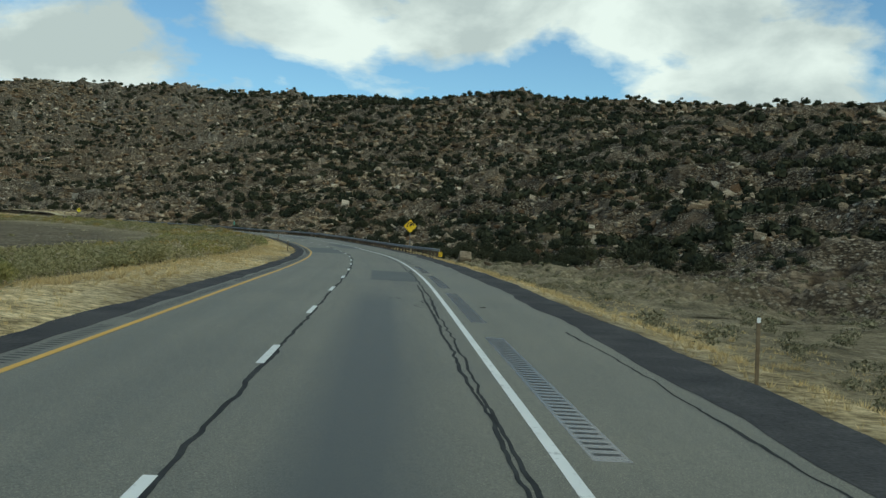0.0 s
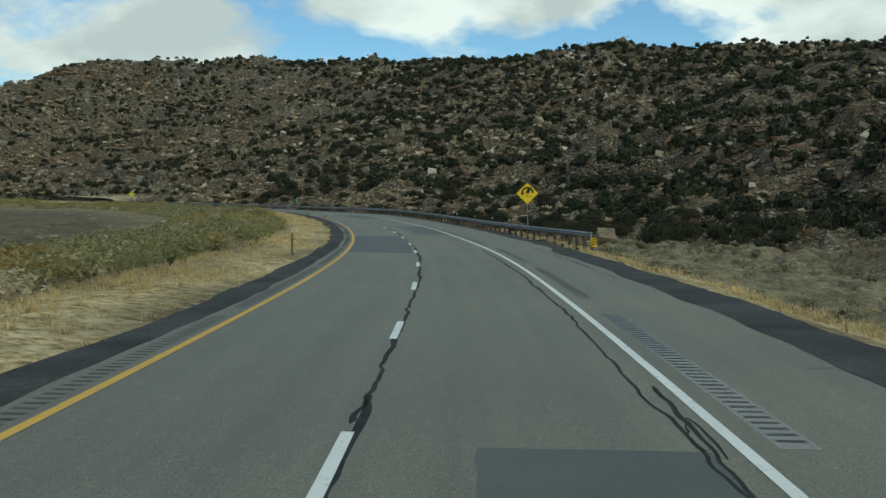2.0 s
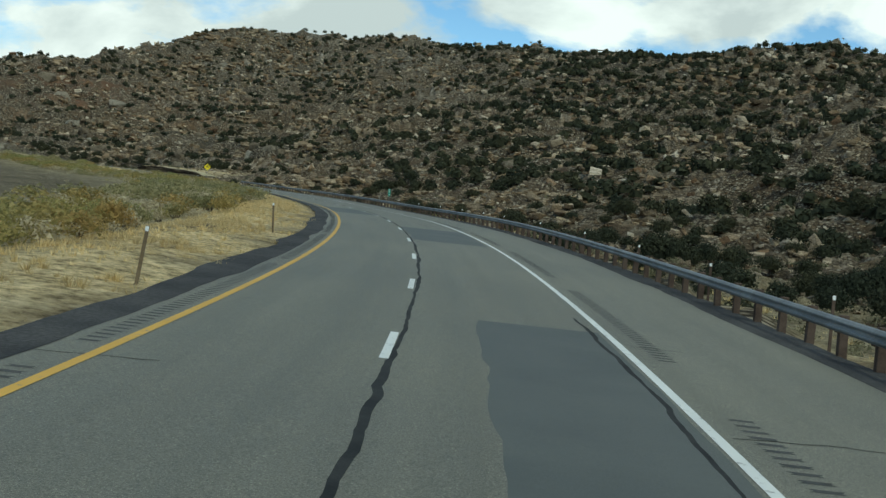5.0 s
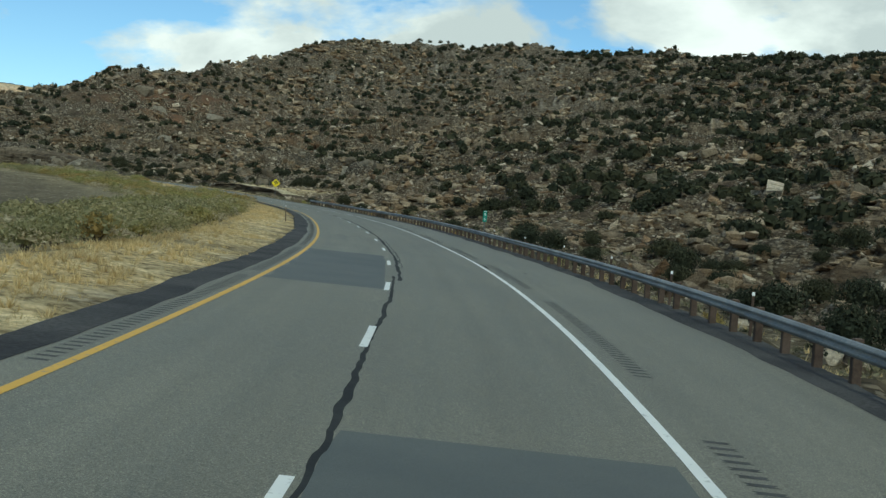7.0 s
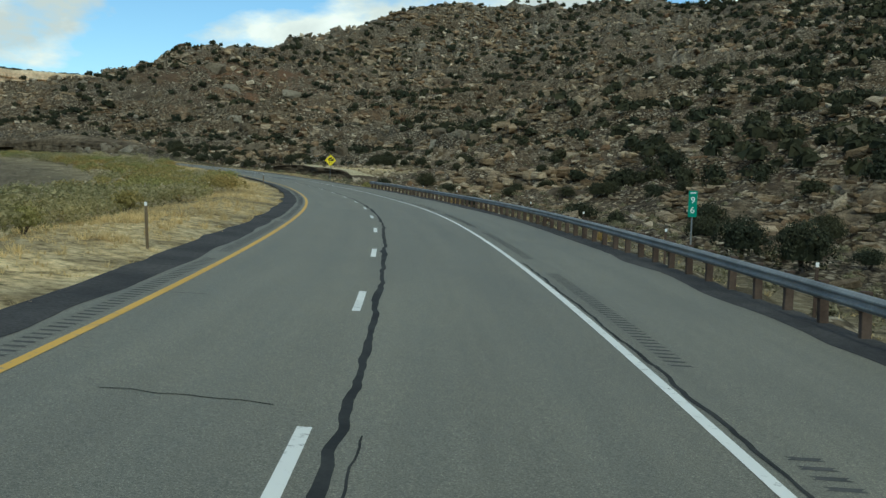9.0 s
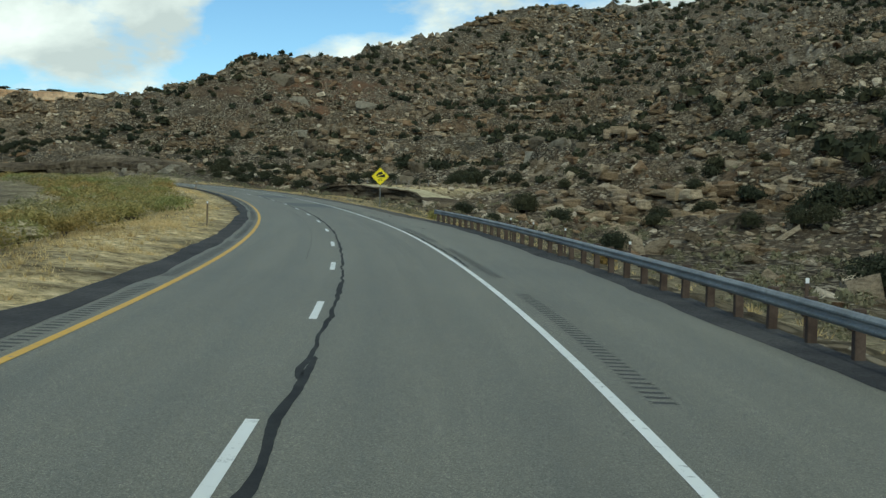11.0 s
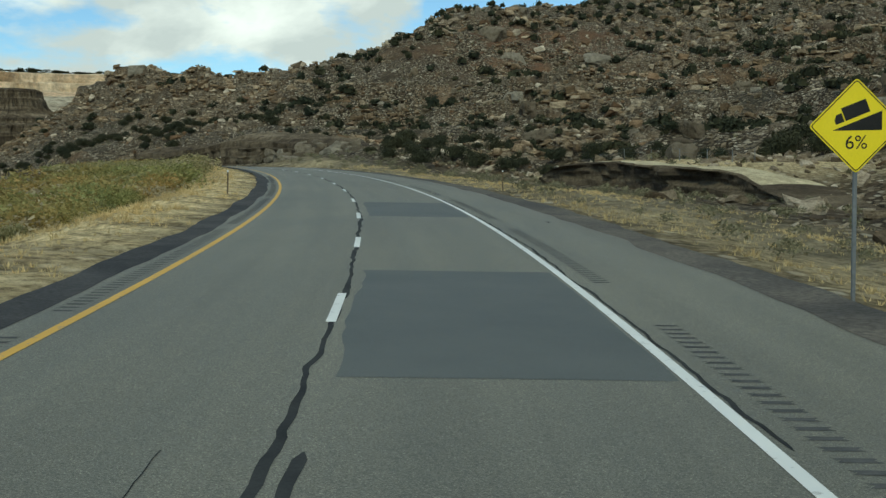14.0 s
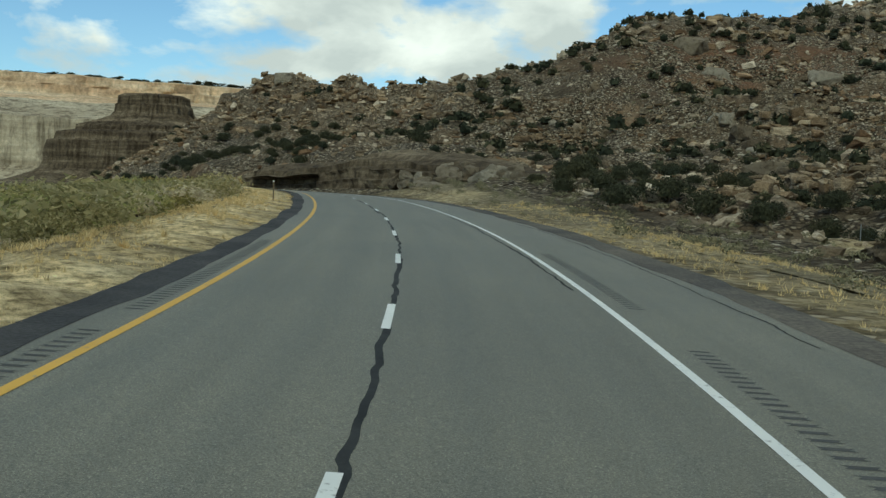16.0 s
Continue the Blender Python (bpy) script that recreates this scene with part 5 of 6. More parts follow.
P = np.stack([x, y, z - 0.25 * S[:, 2]], 1)
half = r.rand(len(x)) < 0.72
for d0, d1, forms, where in ((0, 60, ROCKS, "lower"), (60, 125, BLOCKS, "middle"), (125, 999, FAR_ROCKS, "upper")):
    for tone, mat, word in ((half, M_ROCK, "tan"), (~half, M_REDROCK, "reddish brown")):
        mask = tone & (d >= d0) & (d < d1)
        stuff("hillside_rocks", scatter(forms, P[mask], S[mask], r.uniform(0, 6.28, mask.sum()), 0.35, 1), mat, f"scattered {word} sandstone blocks over the {where} hillside", "rocks")

# rubble between them on the lower slope
x, y, s, d, r = hill_points(85000, 111, 24, (-420, 120, 150, 640))
keep = (d < 125) & (r.rand(len(x)) < np.clip(0.5 + 1.5 * fbm(x, y, 24, 3, 17), 0.05, 1))
x, y, d = x[keep], y[keep], d[keep]
z = land(x, y)[0]
size = (0.15 + 0.15 * r.pareto(2.2, len(x)).clip(0, 3)) * (1 + d / 170)
S = size[:, None] * np.stack([r.uniform(0.8, 1.7, len(x)), r.uniform(0.7, 1.2, len(x)), r.uniform(0.35, 0.9, len(x))], 1)
stuff("hillside_rubble", scatter(RUBBLE, np.stack([x, y, z - 0.02], 1), S, r.uniform(0, 6.28, len(x)), 0.3, 14), M_ROCK, "tan broken stones strewn over the slope", "rubble")

# outcrops: jointed blocks in rows along the slope, several beds high
x, y, s, d, r = hill_points(42000, 202, 34)
z, sl = slope_at(x, y)
keep = r.rand(len(x)) < np.clip((sl - 0.36) * 0.35 + 0.45 * fbm(x, y, 38, 3, 29) + 0.4 * (crag_share(x, y) - 0.42), 0, 0.4) * np.where(d < 130, 1.8, 1.2)
x, y, d = x[keep], y[keep], d[keep]
turn = contour(x, y)
OX, OY, OS, OR = [], [], [], []
for i in range(len(x)):
    L = r.uniform(0.45, 1.0) * (1.0 + 0.8 * (r.rand() < 0.2)) * (0.8 + 0.5 * min(1.0, d[i] / 180))
    row_n = r.randint(2, 6)
    for row in range(r.randint(1, 4)):
        a = -row_n * L * 0.8 + r.uniform(-1, 1)
        for q in range(row_n + r.randint(-1, 2)):
            w = L * r.uniform(0.55, 1.35)
            a += w * 0.95
            v = row * L * 1.15 + r.normal(0, 0.25)
            OX.append(x[i] + math.cos(turn[i]) * a - math.sin(turn[i]) * v)
            OY.append(y[i] + math.sin(turn[i]) * a + math.cos(turn[i]) * v)
            OS.append((w * 1.05, L * r.uniform(0.7, 1.2), L * r.uniform(0.6, 1.3)))
            OR.append(turn[i] + r.normal(0, 0.13))
            a += w * 0.75
OX, OY, OS, OR = np.array(OX), np.array(OY), np.array(OS), np.array(OR)
_s, _d = road_sd(OX, OY)
ok = ((_d > 30) | ((_s > 545) & (_d > 16))) & ~((_s > 530) & (_s < 668) & (_d < cut_foot(_s) + 14))
OX, OY, OS, OR = OX[ok], OY[ok], OS[ok], OR[ok]
near = _d[ok] < 120
OP = np.stack([OX, OY, land(OX, OY)[0] - 0.05], 1)
stuff("ledge_rocks", scatter(SLABS, OP[near], OS[near], OR[near], 0.09, 3), M_LEDGE, "layered tan sandstone outcrops on the lower slope", "ledges")
stuff("ledge_rocks", scatter(FAR_SLABS, OP[~near], OS[~near], OR[~near], 0.09, 4), M_LEDGE, "layered tan sandstone outcrops on the upper slope", "ledges")

# junipers
NEAR_J = [leaf_ball(300 + k, 15, 2100, 0.066, 1.4, 0.58, 0.15, 0.72) for k in range(4)]
MID_J = [leaf_ball(310 + k, 10, 420, 0.15, 1.4, 0.55, 0.15, 0.65) for k in range(4)]
FAR_J = [leaf_ball(320 + k, 7, 35, 0.42, 1.35, 0.52, 0.05, 0.92) for k in range(5)]
x, y, s, d, r = hill_points(40000, 303, 24)
z, sl = slope_at(x, y)
dense = 0.17 + 0.1 * step(400, 430, s) + 0.1 * step(80, 120, d) * step(440, 470, s) + 0.7 * fbm(x, y, 34, 3, 25) + 0.58 * step(-150, -40, x) * (1 - 0.3 * step(60, 90, 150 - d)) + 0.3 * step(285, 325, d) + 0.22 * (1 - step(30, 50, d)) * step(380, 420, s) * (1 - step(530, 545, s))
keep = r.rand(len(x)) < np.clip(dense + 0.12 * step(-150, -40, x), 0.025, 0.9) * 0.6 * np.where((d < 50) & (s > 205) & (s < 395), 0.3, 1.0) * np.where((d < 44) & (s > 398) & (s < 482), 0.0, 1.0)
x, y, z, s, d = x[keep], y[keep], z[keep], s[keep], d[keep]
W = 0.95 + 0.9 * r.rand(len(x)) ** 1.3 + 0.5 * (r.rand(len(x)) < 0.15) + 0.35 * step(-150, -40, x) + 0.25 * step(400, 430, s)
S = np.stack([W, W * r.uniform(0.85, 1.15, len(x)), W * r.uniform(0.75, 1.2, len(x))], 1)
# thickets of shrubs below the slope, behind the rail
tx, ty, ts, td, r2 = hill_points(16000, 305, 13, (-330, 130, 120, 560))
tk = (((td < 75) & (ts > 115) & (ts < 345)) | ((td > 40) & (td < 66) & (ts > 405) & (ts < 540))) & (r2.rand(len(tx)) < np.where((ts > 205) & (ts < 350), np.where(td < 26, 0.35, 0.18), 1.0) * np.clip(0.16 + 1.7 * fbm(tx, ty, 22, 3, 27) - 0.25 * step(45, 75, td), 0, 0.8))
tx, ty, td = tx[tk], ty[tk], td[tk]
tz = land(tx, ty)[0]
TW = r2.uniform(0.5, 1.4, len(tx)) * np.where(td < 18, 0.6, 1.0)
stuff("shrub_thicket", scatter(MID_J, np.stack([tx, ty, tz - 0.1], 1), np.stack([TW, TW, TW * r2.uniform(0.7, 1.1, len(tx))], 1), r2.uniform(0, 6.28, len(tx)), 0, 12), M_JUNIPER, "dark shrubs crowding the foot of the slope", "shrubs")
near = d < 58
stuff("juniper_scrub", scatter(FAR_J, np.stack([x, y, z - 0.1], 1)[~near], S[~near], r.uniform(0, 6.28, (~near).sum()), 0, 5), M_JUNIPER, "dark green junipers dotting the rocky hillside", "junipers")

CROWNS = [mesh_arrays("crown", *v, M_JUNIPER) for v in NEAR_J]


def juniper_things():
    made = []
    for k, me in enumerate(CROWNS):
        t = new("juniper")
        tagged(t, "dark green bushy juniper on the stony slope", "juniper", "junipers on the lower slope")
        part_mesh("crown", me, t)
        bm = bmesh.new()
        bmesh.ops.create_cone(bm, segments=7, radius1=0.09, radius2=0.045, depth=0.75, cap_ends=True, matrix=Matrix.Translation((0.05, 0, 0.3)) @ Euler((0.15, 0.2, 0)).to_matrix().to_4x4())
        for q in range(3):
            bmesh.ops.create_cone(bm, segments=5, radius1=0.045, radius2=0.015, depth=0.55, cap_ends=True, matrix=Matrix.Translation((0.12 * math.cos(q * 2.1), 0.12 * math.sin(q * 2.1), 0.55)) @ Euler((0.7 * math.sin(q * 2.1), 0.7 * math.cos(q * 2.1), 0)).to_matrix().to_4x4())
        part("trunk", bm, M_BARK, t)
        made.append(t)
    return made


_J = juniper_things()
_idx = np.where(near)[0]
_idx = _idx[np.argsort(d[_idx])]
_used = set()
for n, i in enumerate(_idx[:290]):
    m = pose(x[i], y[i], z[i] - 0.08, 0, 0, math.degrees(r.uniform(0, 6.28)))
    k = n % len(_J)
    if k not in _used:
        _used.add(k)
        ob = _J[k]
    else:
        ob = copy_thing(_J[k], pose(0, 0, 0))
    ob.matrix_world = m @ Matrix.Diagonal((S[i, 0], S[i, 1], S[i, 2], 1))
# the larger ones that stand out
for n, (px, py, w) in enumerate([(-158, 457, 1.2), (-136, 459, 1.6), (-105, 376, 1.5), (-104, 388, 1.4), (-95, 373, 1.6), (-92, 378, 1.3), (-91, 439, 1.6), (-71, 430, 2.2), (-64, 424, 2.2), (-81, 443, 1.8), (-32, 296, 1.5), (-26, 286, 1.4), (-15, 276, 1.6), (-9, 273, 1.7), (2, 315, 1.8), (7, 269, 2.2), (7, 313, 1.6), (-211, 437, 2.2), (-214, 447, 2.4), (-226, 446, 1.7), (-253, 531, 2.0), (-255, 545, 1.8), (14, 247, 1.6), (5, 249, 1.6), (19, 259, 1.8), (-3, 243, 1.6)]):
    ob = copy_thing(_J[n % len(_J)], pose(0, 0, 0))
    ob.matrix_world = pose(px, py, ground_z(px, py) - 0.1, 0, 0, n * 77) @ Matrix.Diagonal((w, w * 0.95, w * 0.85, 1))
    tagged(ob, "large spreading dark green juniper among the rocks")
if len(_idx) > 290:
    q = _idx[290:]
    stuff("juniper_scrub", scatter(MID_J, np.stack([x, y, z - 0.1], 1)[q], S[q], r.uniform(0, 6.28, len(q)), 0, 6), M_JUNIPER, "dark green junipers on the lower slope", "junipers")

# pale low brush between the rocks
HILL_SAGE = [leaf_ball(330 + k, 3, 18, 0.5, 0.9, 0.45, 0.3) for k in range(4)]
x, y, s, d, r = hill_points(26000, 313, 24, (-420, 140, 150, 640))
keep = (d < 220) & (r.rand(len(x)) < np.clip(0.4 + 1.2 * fbm(x, y, 20, 3, 19), 0.05, 1))
x, y, d = x[keep], y[keep], d[keep]
H = r.uniform(0.2, 0.5, len(x))
stuff("hillside_brush", scatter(HILL_SAGE, np.stack([x, y, land(x, y)[0] - 0.04], 1), np.stack([H * 1.3, H * 1.2, H], 1), r.uniform(0, 6.28, len(x)), 0, 15), M_HILLSAGE, "dull olive low brush among the rocks", "brush")

# larger boulders one could count
BOULDERS = [mesh_arrays("boulder", *broken_stone(60 + k, f, 14, 0.05), M_BOULDER) for k, f in enumerate([0.8, 0.6, 0.7, 0.55, 0.75, 0.65])]


def boulder(px, py, size, k, rz, label="pale weathered sandstone boulder on the slope"):
    ob = new("boulder", BOULDERS[k % len(BOULDERS)])
    ob.matrix_world = pose(px, py, ground_z(px, py) - 0.3 * size, rng.uniform(-10, 10), rng.uniform(-10, 10), rz) @ Matrix.Diagonal((size * 1.15, size * 0.9, size * 0.95, 1))
    return tagged(ob, label, "boulder", "boulders on the slope")


for px, py, sz, k in [(-60, 391, 2.4, 0), (23, 247, 1.7, 2), (32, 275, 1.9, 1), (-17, 350, 2.8, 3), (-13, 356, 2.4, 4), (-249, 512, 3.4, 3), (60, 293, 2.8, 1), (-85, 455, 2.0, 2), (53, 263, 2.0, 4), (-262, 458, 2.6, 3), (-267, 466, 2.0, 1), (-332, 596, 4.0, 0), (-318, 590, 3.4, 2), (-346, 628, 3.8, 4), (-290, 593, 3.4, 1), (-440, 584, 3.0, 0), (-470, 556, 3.5, 2), (-375, 565, 2.4, 4)]:
    boulder(px, py, sz, k, rng.uniform(0, 360))
for s0, d0, sz, k in [(486, 54, 2.2, 3), (492, 58, 2.8, 1), (497, 60, 3.2, 5), (502, 61, 2.6, 3), (507, 60, 3.4, 1), (512, 63, 2.4, 5), (499, 68, 2.0, 2), (476, 47, 2.6, 4), (520, 70, 2.6, 3), (527, 74, 3.0, 5), (470, 78, 2.8, 1), (477, 80, 3.4, 3), (484, 83, 2.8, 5), (462, 76, 2.2, 2), (536, 58, 2.4, 1)]:
    p = on_road(s0, d0)
    boulder(p[0], p[1], sz, k, math.degrees(float(np.interp(s0, RS, RH))) + 90 + rng.uniform(-15, 15), "large jointed tan sandstone slab on the slope")
for k in range(8):
    boulder(-260 - 4.3 * k, 529 + 3.3 * k, 2.2 + 0.35 * (k % 4), (1, 3, 5)[k % 3], 142 + rng.uniform(-12, 12), "large jointed tan sandstone slab on the slope")
bx, by, bs, bd, r = hill_points(1400, 404, 42, (-330, 90, 200, 560))
n = 0
for i in range(len(bx)):
    if bd[i] < 150 and n < 220 and not (380 < bs[i] < 485 and bd[i] < 62):
        boulder(bx[i], by[i], 0.7 + 0.4 * min(2.2, r.pareto(2.2)), i, r.uniform(0, 360))
        n += 1

# sagebrush and rabbitbrush on the inner flat
SAGE = [leaf_ball(500 + k, 9, 333, 0.072, 1.0, 0.42, 0.35) for k in range(5)]
SAGE_MID = [leaf_ball(510 + k, 8, 168, 0.105, 1.0, 0.42, 0.35) for k in range(5)]
SAGE_FAR = [leaf_ball(520 + k, 6, 60, 0.2, 1.0, 0.4, 0.3) for k in range(4)]


def flat_points(n, seed, s0, s1, d0, d1):
    r = np.random.RandomState(seed)
    s, d = r.uniform(s0, s1, n), r.uniform(d0, d1, n)
    p = on_road(s, d)
    z = land(p[:, 0], p[:, 1], (s, d))[0]
    return p[:, 0], p[:, 1], z, s, d, r


for n, seed, d0, d1, var, far in ((1600, 601, -14.5, -8.2, SAGE, False), (1700, 603, -22, -14, SAGE_MID, False), (1200, 602, -110, -21, SAGE_FAR, True)):
    x, y, z, s, d, r = flat_points(n, seed, 0, 560, d0, d1)
    wide = 1 - step(120, 190, s)
    mask = fbm(x, y, 16, 3, 35)
    kind = fbm(x, y, 26, 2, 45) + 0.06
    edge = step(8.2, 9.8, -d + 2.5 * fbm(x, y, 9, 2, 37))
    ok = r.rand(n) < (np.clip(0.16 + 1.5 * mask, 0.03, 0.8) * (0.45 + 0.55 * wide) if far else np.clip(0.82 + 1.6 * mask + 0.15 * step(320, 380, s), 0.12, 1) * edge * (1 - 0.5 * step(17, 22, -d) * (1 - wide)))
    H = (0.28 + 0.4 * r.rand(n)) * (1 + 0.7 * wide) if far else (0.6 + 0.75 * r.rand(n) ** 1.3) * (0.55 + 0.45 * edge) * (1 + 0.25 * step(350, 410, s))
    S = np.stack([H * r.uniform(1.1, 1.8, n), H * r.uniform(1.1, 1.7, n), H], 1)
    P = np.stack([x, y, z - 0.04], 1)
    dry = r.rand(n) < (0.65 if far else 0.3)
    a = ok & (kind < -0.02) & ~dry
    b = ok & (kind >= -0.02) & ~dry
    c = ok & dry
    stuff("dry_brush", scatter(var, P[c], S[c] * np.array([1, 1, 0.75]), r.uniform(0, 6.28, c.sum()), 0, 17), M_DRYBRUSH, "straw coloured dry brush among the sagebrush", "brush")
    stuff("sagebrush_field", scatter(var, P[a], S[a], r.uniform(0, 6.28, a.sum()), 0, 7), M_SAGE, "grey green sagebrush covering the flat inside the bend", "sagebrush")
    stuff("rabbitbrush_field", scatter(var, P[b], S[b], r.uniform(0, 6.28, b.sum()), 0, 8), M_RABBIT, "yellow green rabbitbrush among the sagebrush", "rabbitbrush")

SAGE_ME = [mesh_arrays("foliage", *leaf_ball(540 + k, 11, 594, 0.08, 1.1, 0.34, 0.4, 0.6), m) for k, m in enumerate((M_SAGE, M_DRYBRUSH, M_RABBIT, M_SAGE, M_RABBIT))]


def stem_mesh():
    bm = bmesh.new()
    for q in range(6):
        a = q * 1.05
        bmesh.ops.create_cone(bm, segments=5, radius1=0.03, radius2=0.012, depth=0.6, cap_ends=True, matrix=Matrix.Translation((0.14 * math.cos(a), 0.14 * math.sin(a), 0.25)) @ Euler((-0.45 * math.sin(a), 0.45 * math.cos(a), 0)).to_matrix().to_4x4())
    return bm_mesh("stems", bm, M_BARK)


STEMS = stem_mesh()
x, y, z, s, d, r = flat_points(230, 611, 20, 500, -12.5, -9.4)
for i in range(len(x)):
    k = i % 5
    kind_name, lab = (("sagebrush", "grey green sagebrush at the edge of dry grass"), ("sagebrush", "straw coloured dry sagebrush at the edge of dry grass"), ("rabbitbrush", "yellow green rabbitbrush at the edge of dry grass"))[(0, 1, 2, 0, 2)[k]]
    ob = new(kind_name)
    w = r.uniform(0.55, 1.05)
    part_mesh("foliage", SAGE_ME[k], ob)
    part_mesh("stems", STEMS, ob)
    ob.matrix_world = pose(x[i], y[i], z[i] - 0.03, 0, 0, r.uniform(0, 360)) @ Matrix.Diagonal((w * 1.2, w * 1.1, w, 1))
    tagged(ob, lab, kind_name, "shrubs along the inner verge")

for s0, d0, w in [(247, 12.2, 0.95), (249.5, 12.6, 0.75), (288, 12.5, 0.7), (329, 11.6, 0.7), (216, 11.8, 0.6), (371, 11.4, 0.8)]:
    p = on_road(s0, d0)
    ob = new("rabbitbrush")
    part_mesh("foliage", SAGE_ME[2], ob)
    part_mesh("stems", STEMS, ob)
    ob.matrix_world = pose(p[0], p[1], ground_z(p[0], p[1]) - 0.03, 0, 0, s0 * 7) @ Matrix.Diagonal((w * 1.2, w * 1.2, w * 1.3, 1))
    tagged(ob, "yellow green rabbitbrush behind the guardrail", "rabbitbrush", "shrubs behind the guardrail")

# shrubs outside the rail and in the ditch
x, y, z, s, d, r = flat_points(2800, 621, 5, 560, 10.5, 62)
ok = (r.rand(len(x)) < np.where((s > 425) & (s < 480) & (d > 24), 0.08, 0.8)) & ((d < 40) | (s < 230)) & ~((s > 540) & (d > 12))
H = r.uniform(0.3, 0.75, len(x))
S = np.stack([H * 1.3, H * 1.2, H], 1)
P = np.stack([x, y, z - 0.04], 1)
for mask, forms in ((ok & (d < 27), SAGE_MID), (ok & (d >= 27), SAGE_FAR)):
    stuff("roadside_scrub", scatter(forms, P[mask], S[mask], r.uniform(0, 6.28, mask.sum()), 0, 9), M_HILLSAGE, "dull olive scrub between the road and the slope", "sagebrush")

# dry grass on both verges
CLUMPS = [tuft(720 + k, 26, 0.42, 0.5) for k in range(5)]
for n, seed, d0, d1, lab in ((9000, 711, -10.5, -4.9, "pale bunch grass clumps along the inner verge"), (7000, 712, 9.2, 17, "pale bunch grass clumps along the outer verge")):
    x, y, z, s, d, r = flat_points(n, seed, -5, 500, d0, d1)
    ok = (r.rand(n) < np.clip(0.3 + 2.6 * fbm(x, y, 3.5, 3, 57), 0.02, 1)) & ((d < 0) | (s < 140) | (s > 352) | (r.rand(n) < 0.12))
    w = r.uniform(0.22, 0.55, n)
    S = np.stack([w * 1.5, w * 1.5, w], 1)
    stuff("bunch_grass", scatter(CLUMPS, np.stack([x, y, z - 0.02], 1)[ok], S[ok], r.uniform(0, 6.28, ok.sum()), 0, 13), M_STRAW, lab, "grass")
TUFTS = [tuft(700 + k, 6, 0.2, 0.3) for k in range(6)]
for n, seed, d0, d1, hgt, lab in ((24000, 701, -10.5, -4.95, 0.42, "short straw coloured grass along the inner verge"), (17000, 702, 9.0, 20, 0.55, "straw coloured bunch grass along the outer verge")):
    x, y, z, s, d, r = flat_points(n, seed, -5, 500, d0, d1)
    ok = (r.rand(n) < np.clip(0.75 + 1.2 * fbm(x, y, 5, 3, 55), 0.1, 1)) & ((d < 0) | (s < 140) | (s > 352) | (r.rand(n) < 0.2))
    w = r.uniform(0.6, 1.5, n) * hgt
    S = np.stack([w * 1.3, w * 1.3, w], 1)
    stuff("dry_grass", scatter(TUFTS, np.stack([x, y, z - 0.02], 1)[ok], S[ok], r.uniform(0, 6.28, ok.sum()), 0, 10), M_STRAW, lab, "grass")


# ---- far cliffs beyond the bend ----
def escarpment(name, x0, y0, x1, y1, profile, n, mat, label, rough, seed):
    """A long cliff: the profile is (metres back from the foot, height); buttresses and gullies along it."""
    t = np.linspace(0, 1, n)
    L = math.hypot(x1 - x0, y1 - y0)
    ux, uy = (x1 - x0) / L, (y1 - y0) / L
    nx, ny = -uy, ux
    a = t * L
    V = []
    for k, (back, z) in enumerate(profile):
        off = back + rough * 2.2 * fbm(a, a * 0 + seed, rough * 5, 4, seed) + rough * 0.5 * fbm(a, a * 0 + k * 3.0, rough * 1.2, 3, seed + k)
        zz = z + a * 0 + (0.05 * z * fbm(a, a * 0 + 9, rough * 8, 3, seed + 20) if k else 0)
        V.append(np.stack([x0 + ux * a + nx * off, y0 + uy * a + ny * off, zz], -1))
    V = np.stack(V, 1)
    m = len(profile)
    idx = np.arange(n * m).reshape(n, m)
    F = np.stack([idx[:-1, :-1], idx[1:, :-1], idx[1:, 1:], idx[:-1, 1:]], -1).reshape(-1, 4)
    ob = new(name, mesh_arrays(name, V.reshape(-1, 3), F, mat))
    return tagged(ob, label, "cliff", kind="structure")


escarpment("backdrop", -2050, -300, -1250, 1900, [(-420, -20), (-340, 9), (-300, 19), (-290, 32), (-230, 37), (-160, 48), (-150, 60), (-100, 65), (-60, 74), (0, 86), (4, 104), (10, 110), (40, 119), (90, 128), (93, 141), (98, 143), (101, 156), (130, 160), (420, 164), (900, 140)], 520, M_SUNCLIFF, "long cream and pink mesa on the horizon with sunlight painted in", 30, 3)
escarpment("cliff", -980, 330, -760, 700, [(-60, -6), (-20, 4), (-4, 10), (0, 12), (1.5, 22), (2, 33), (4, 43), (10, 44), (20, 46), (70, 58), (160, 62), (320, 40)], 420, M_GREYCLIFF, "grey tan canyon cliff with dark vertical streaks", 6, 5)
r = np.random.RandomState(31)
_t, _b = r.uniform(0, 1, 1800), r.uniform(125, 330, 1800)
_p = np.stack([-2050 + 800 * _t - 0.94 * _b, -300 + 2200 * _t + 0.342 * _b, 159 + 0 * _t], 1)
stuff("juniper_scrub", scatter(FAR_J, _p, np.stack([r.uniform(5, 13, 1800), r.uniform(5, 13, 1800), r.uniform(1.5, 3.5, 1800)], 1), r.uniform(0, 6.28, 1800), 0, 33), M_JUNIPER, "dark line of trees along the far mesa rim", "trees")


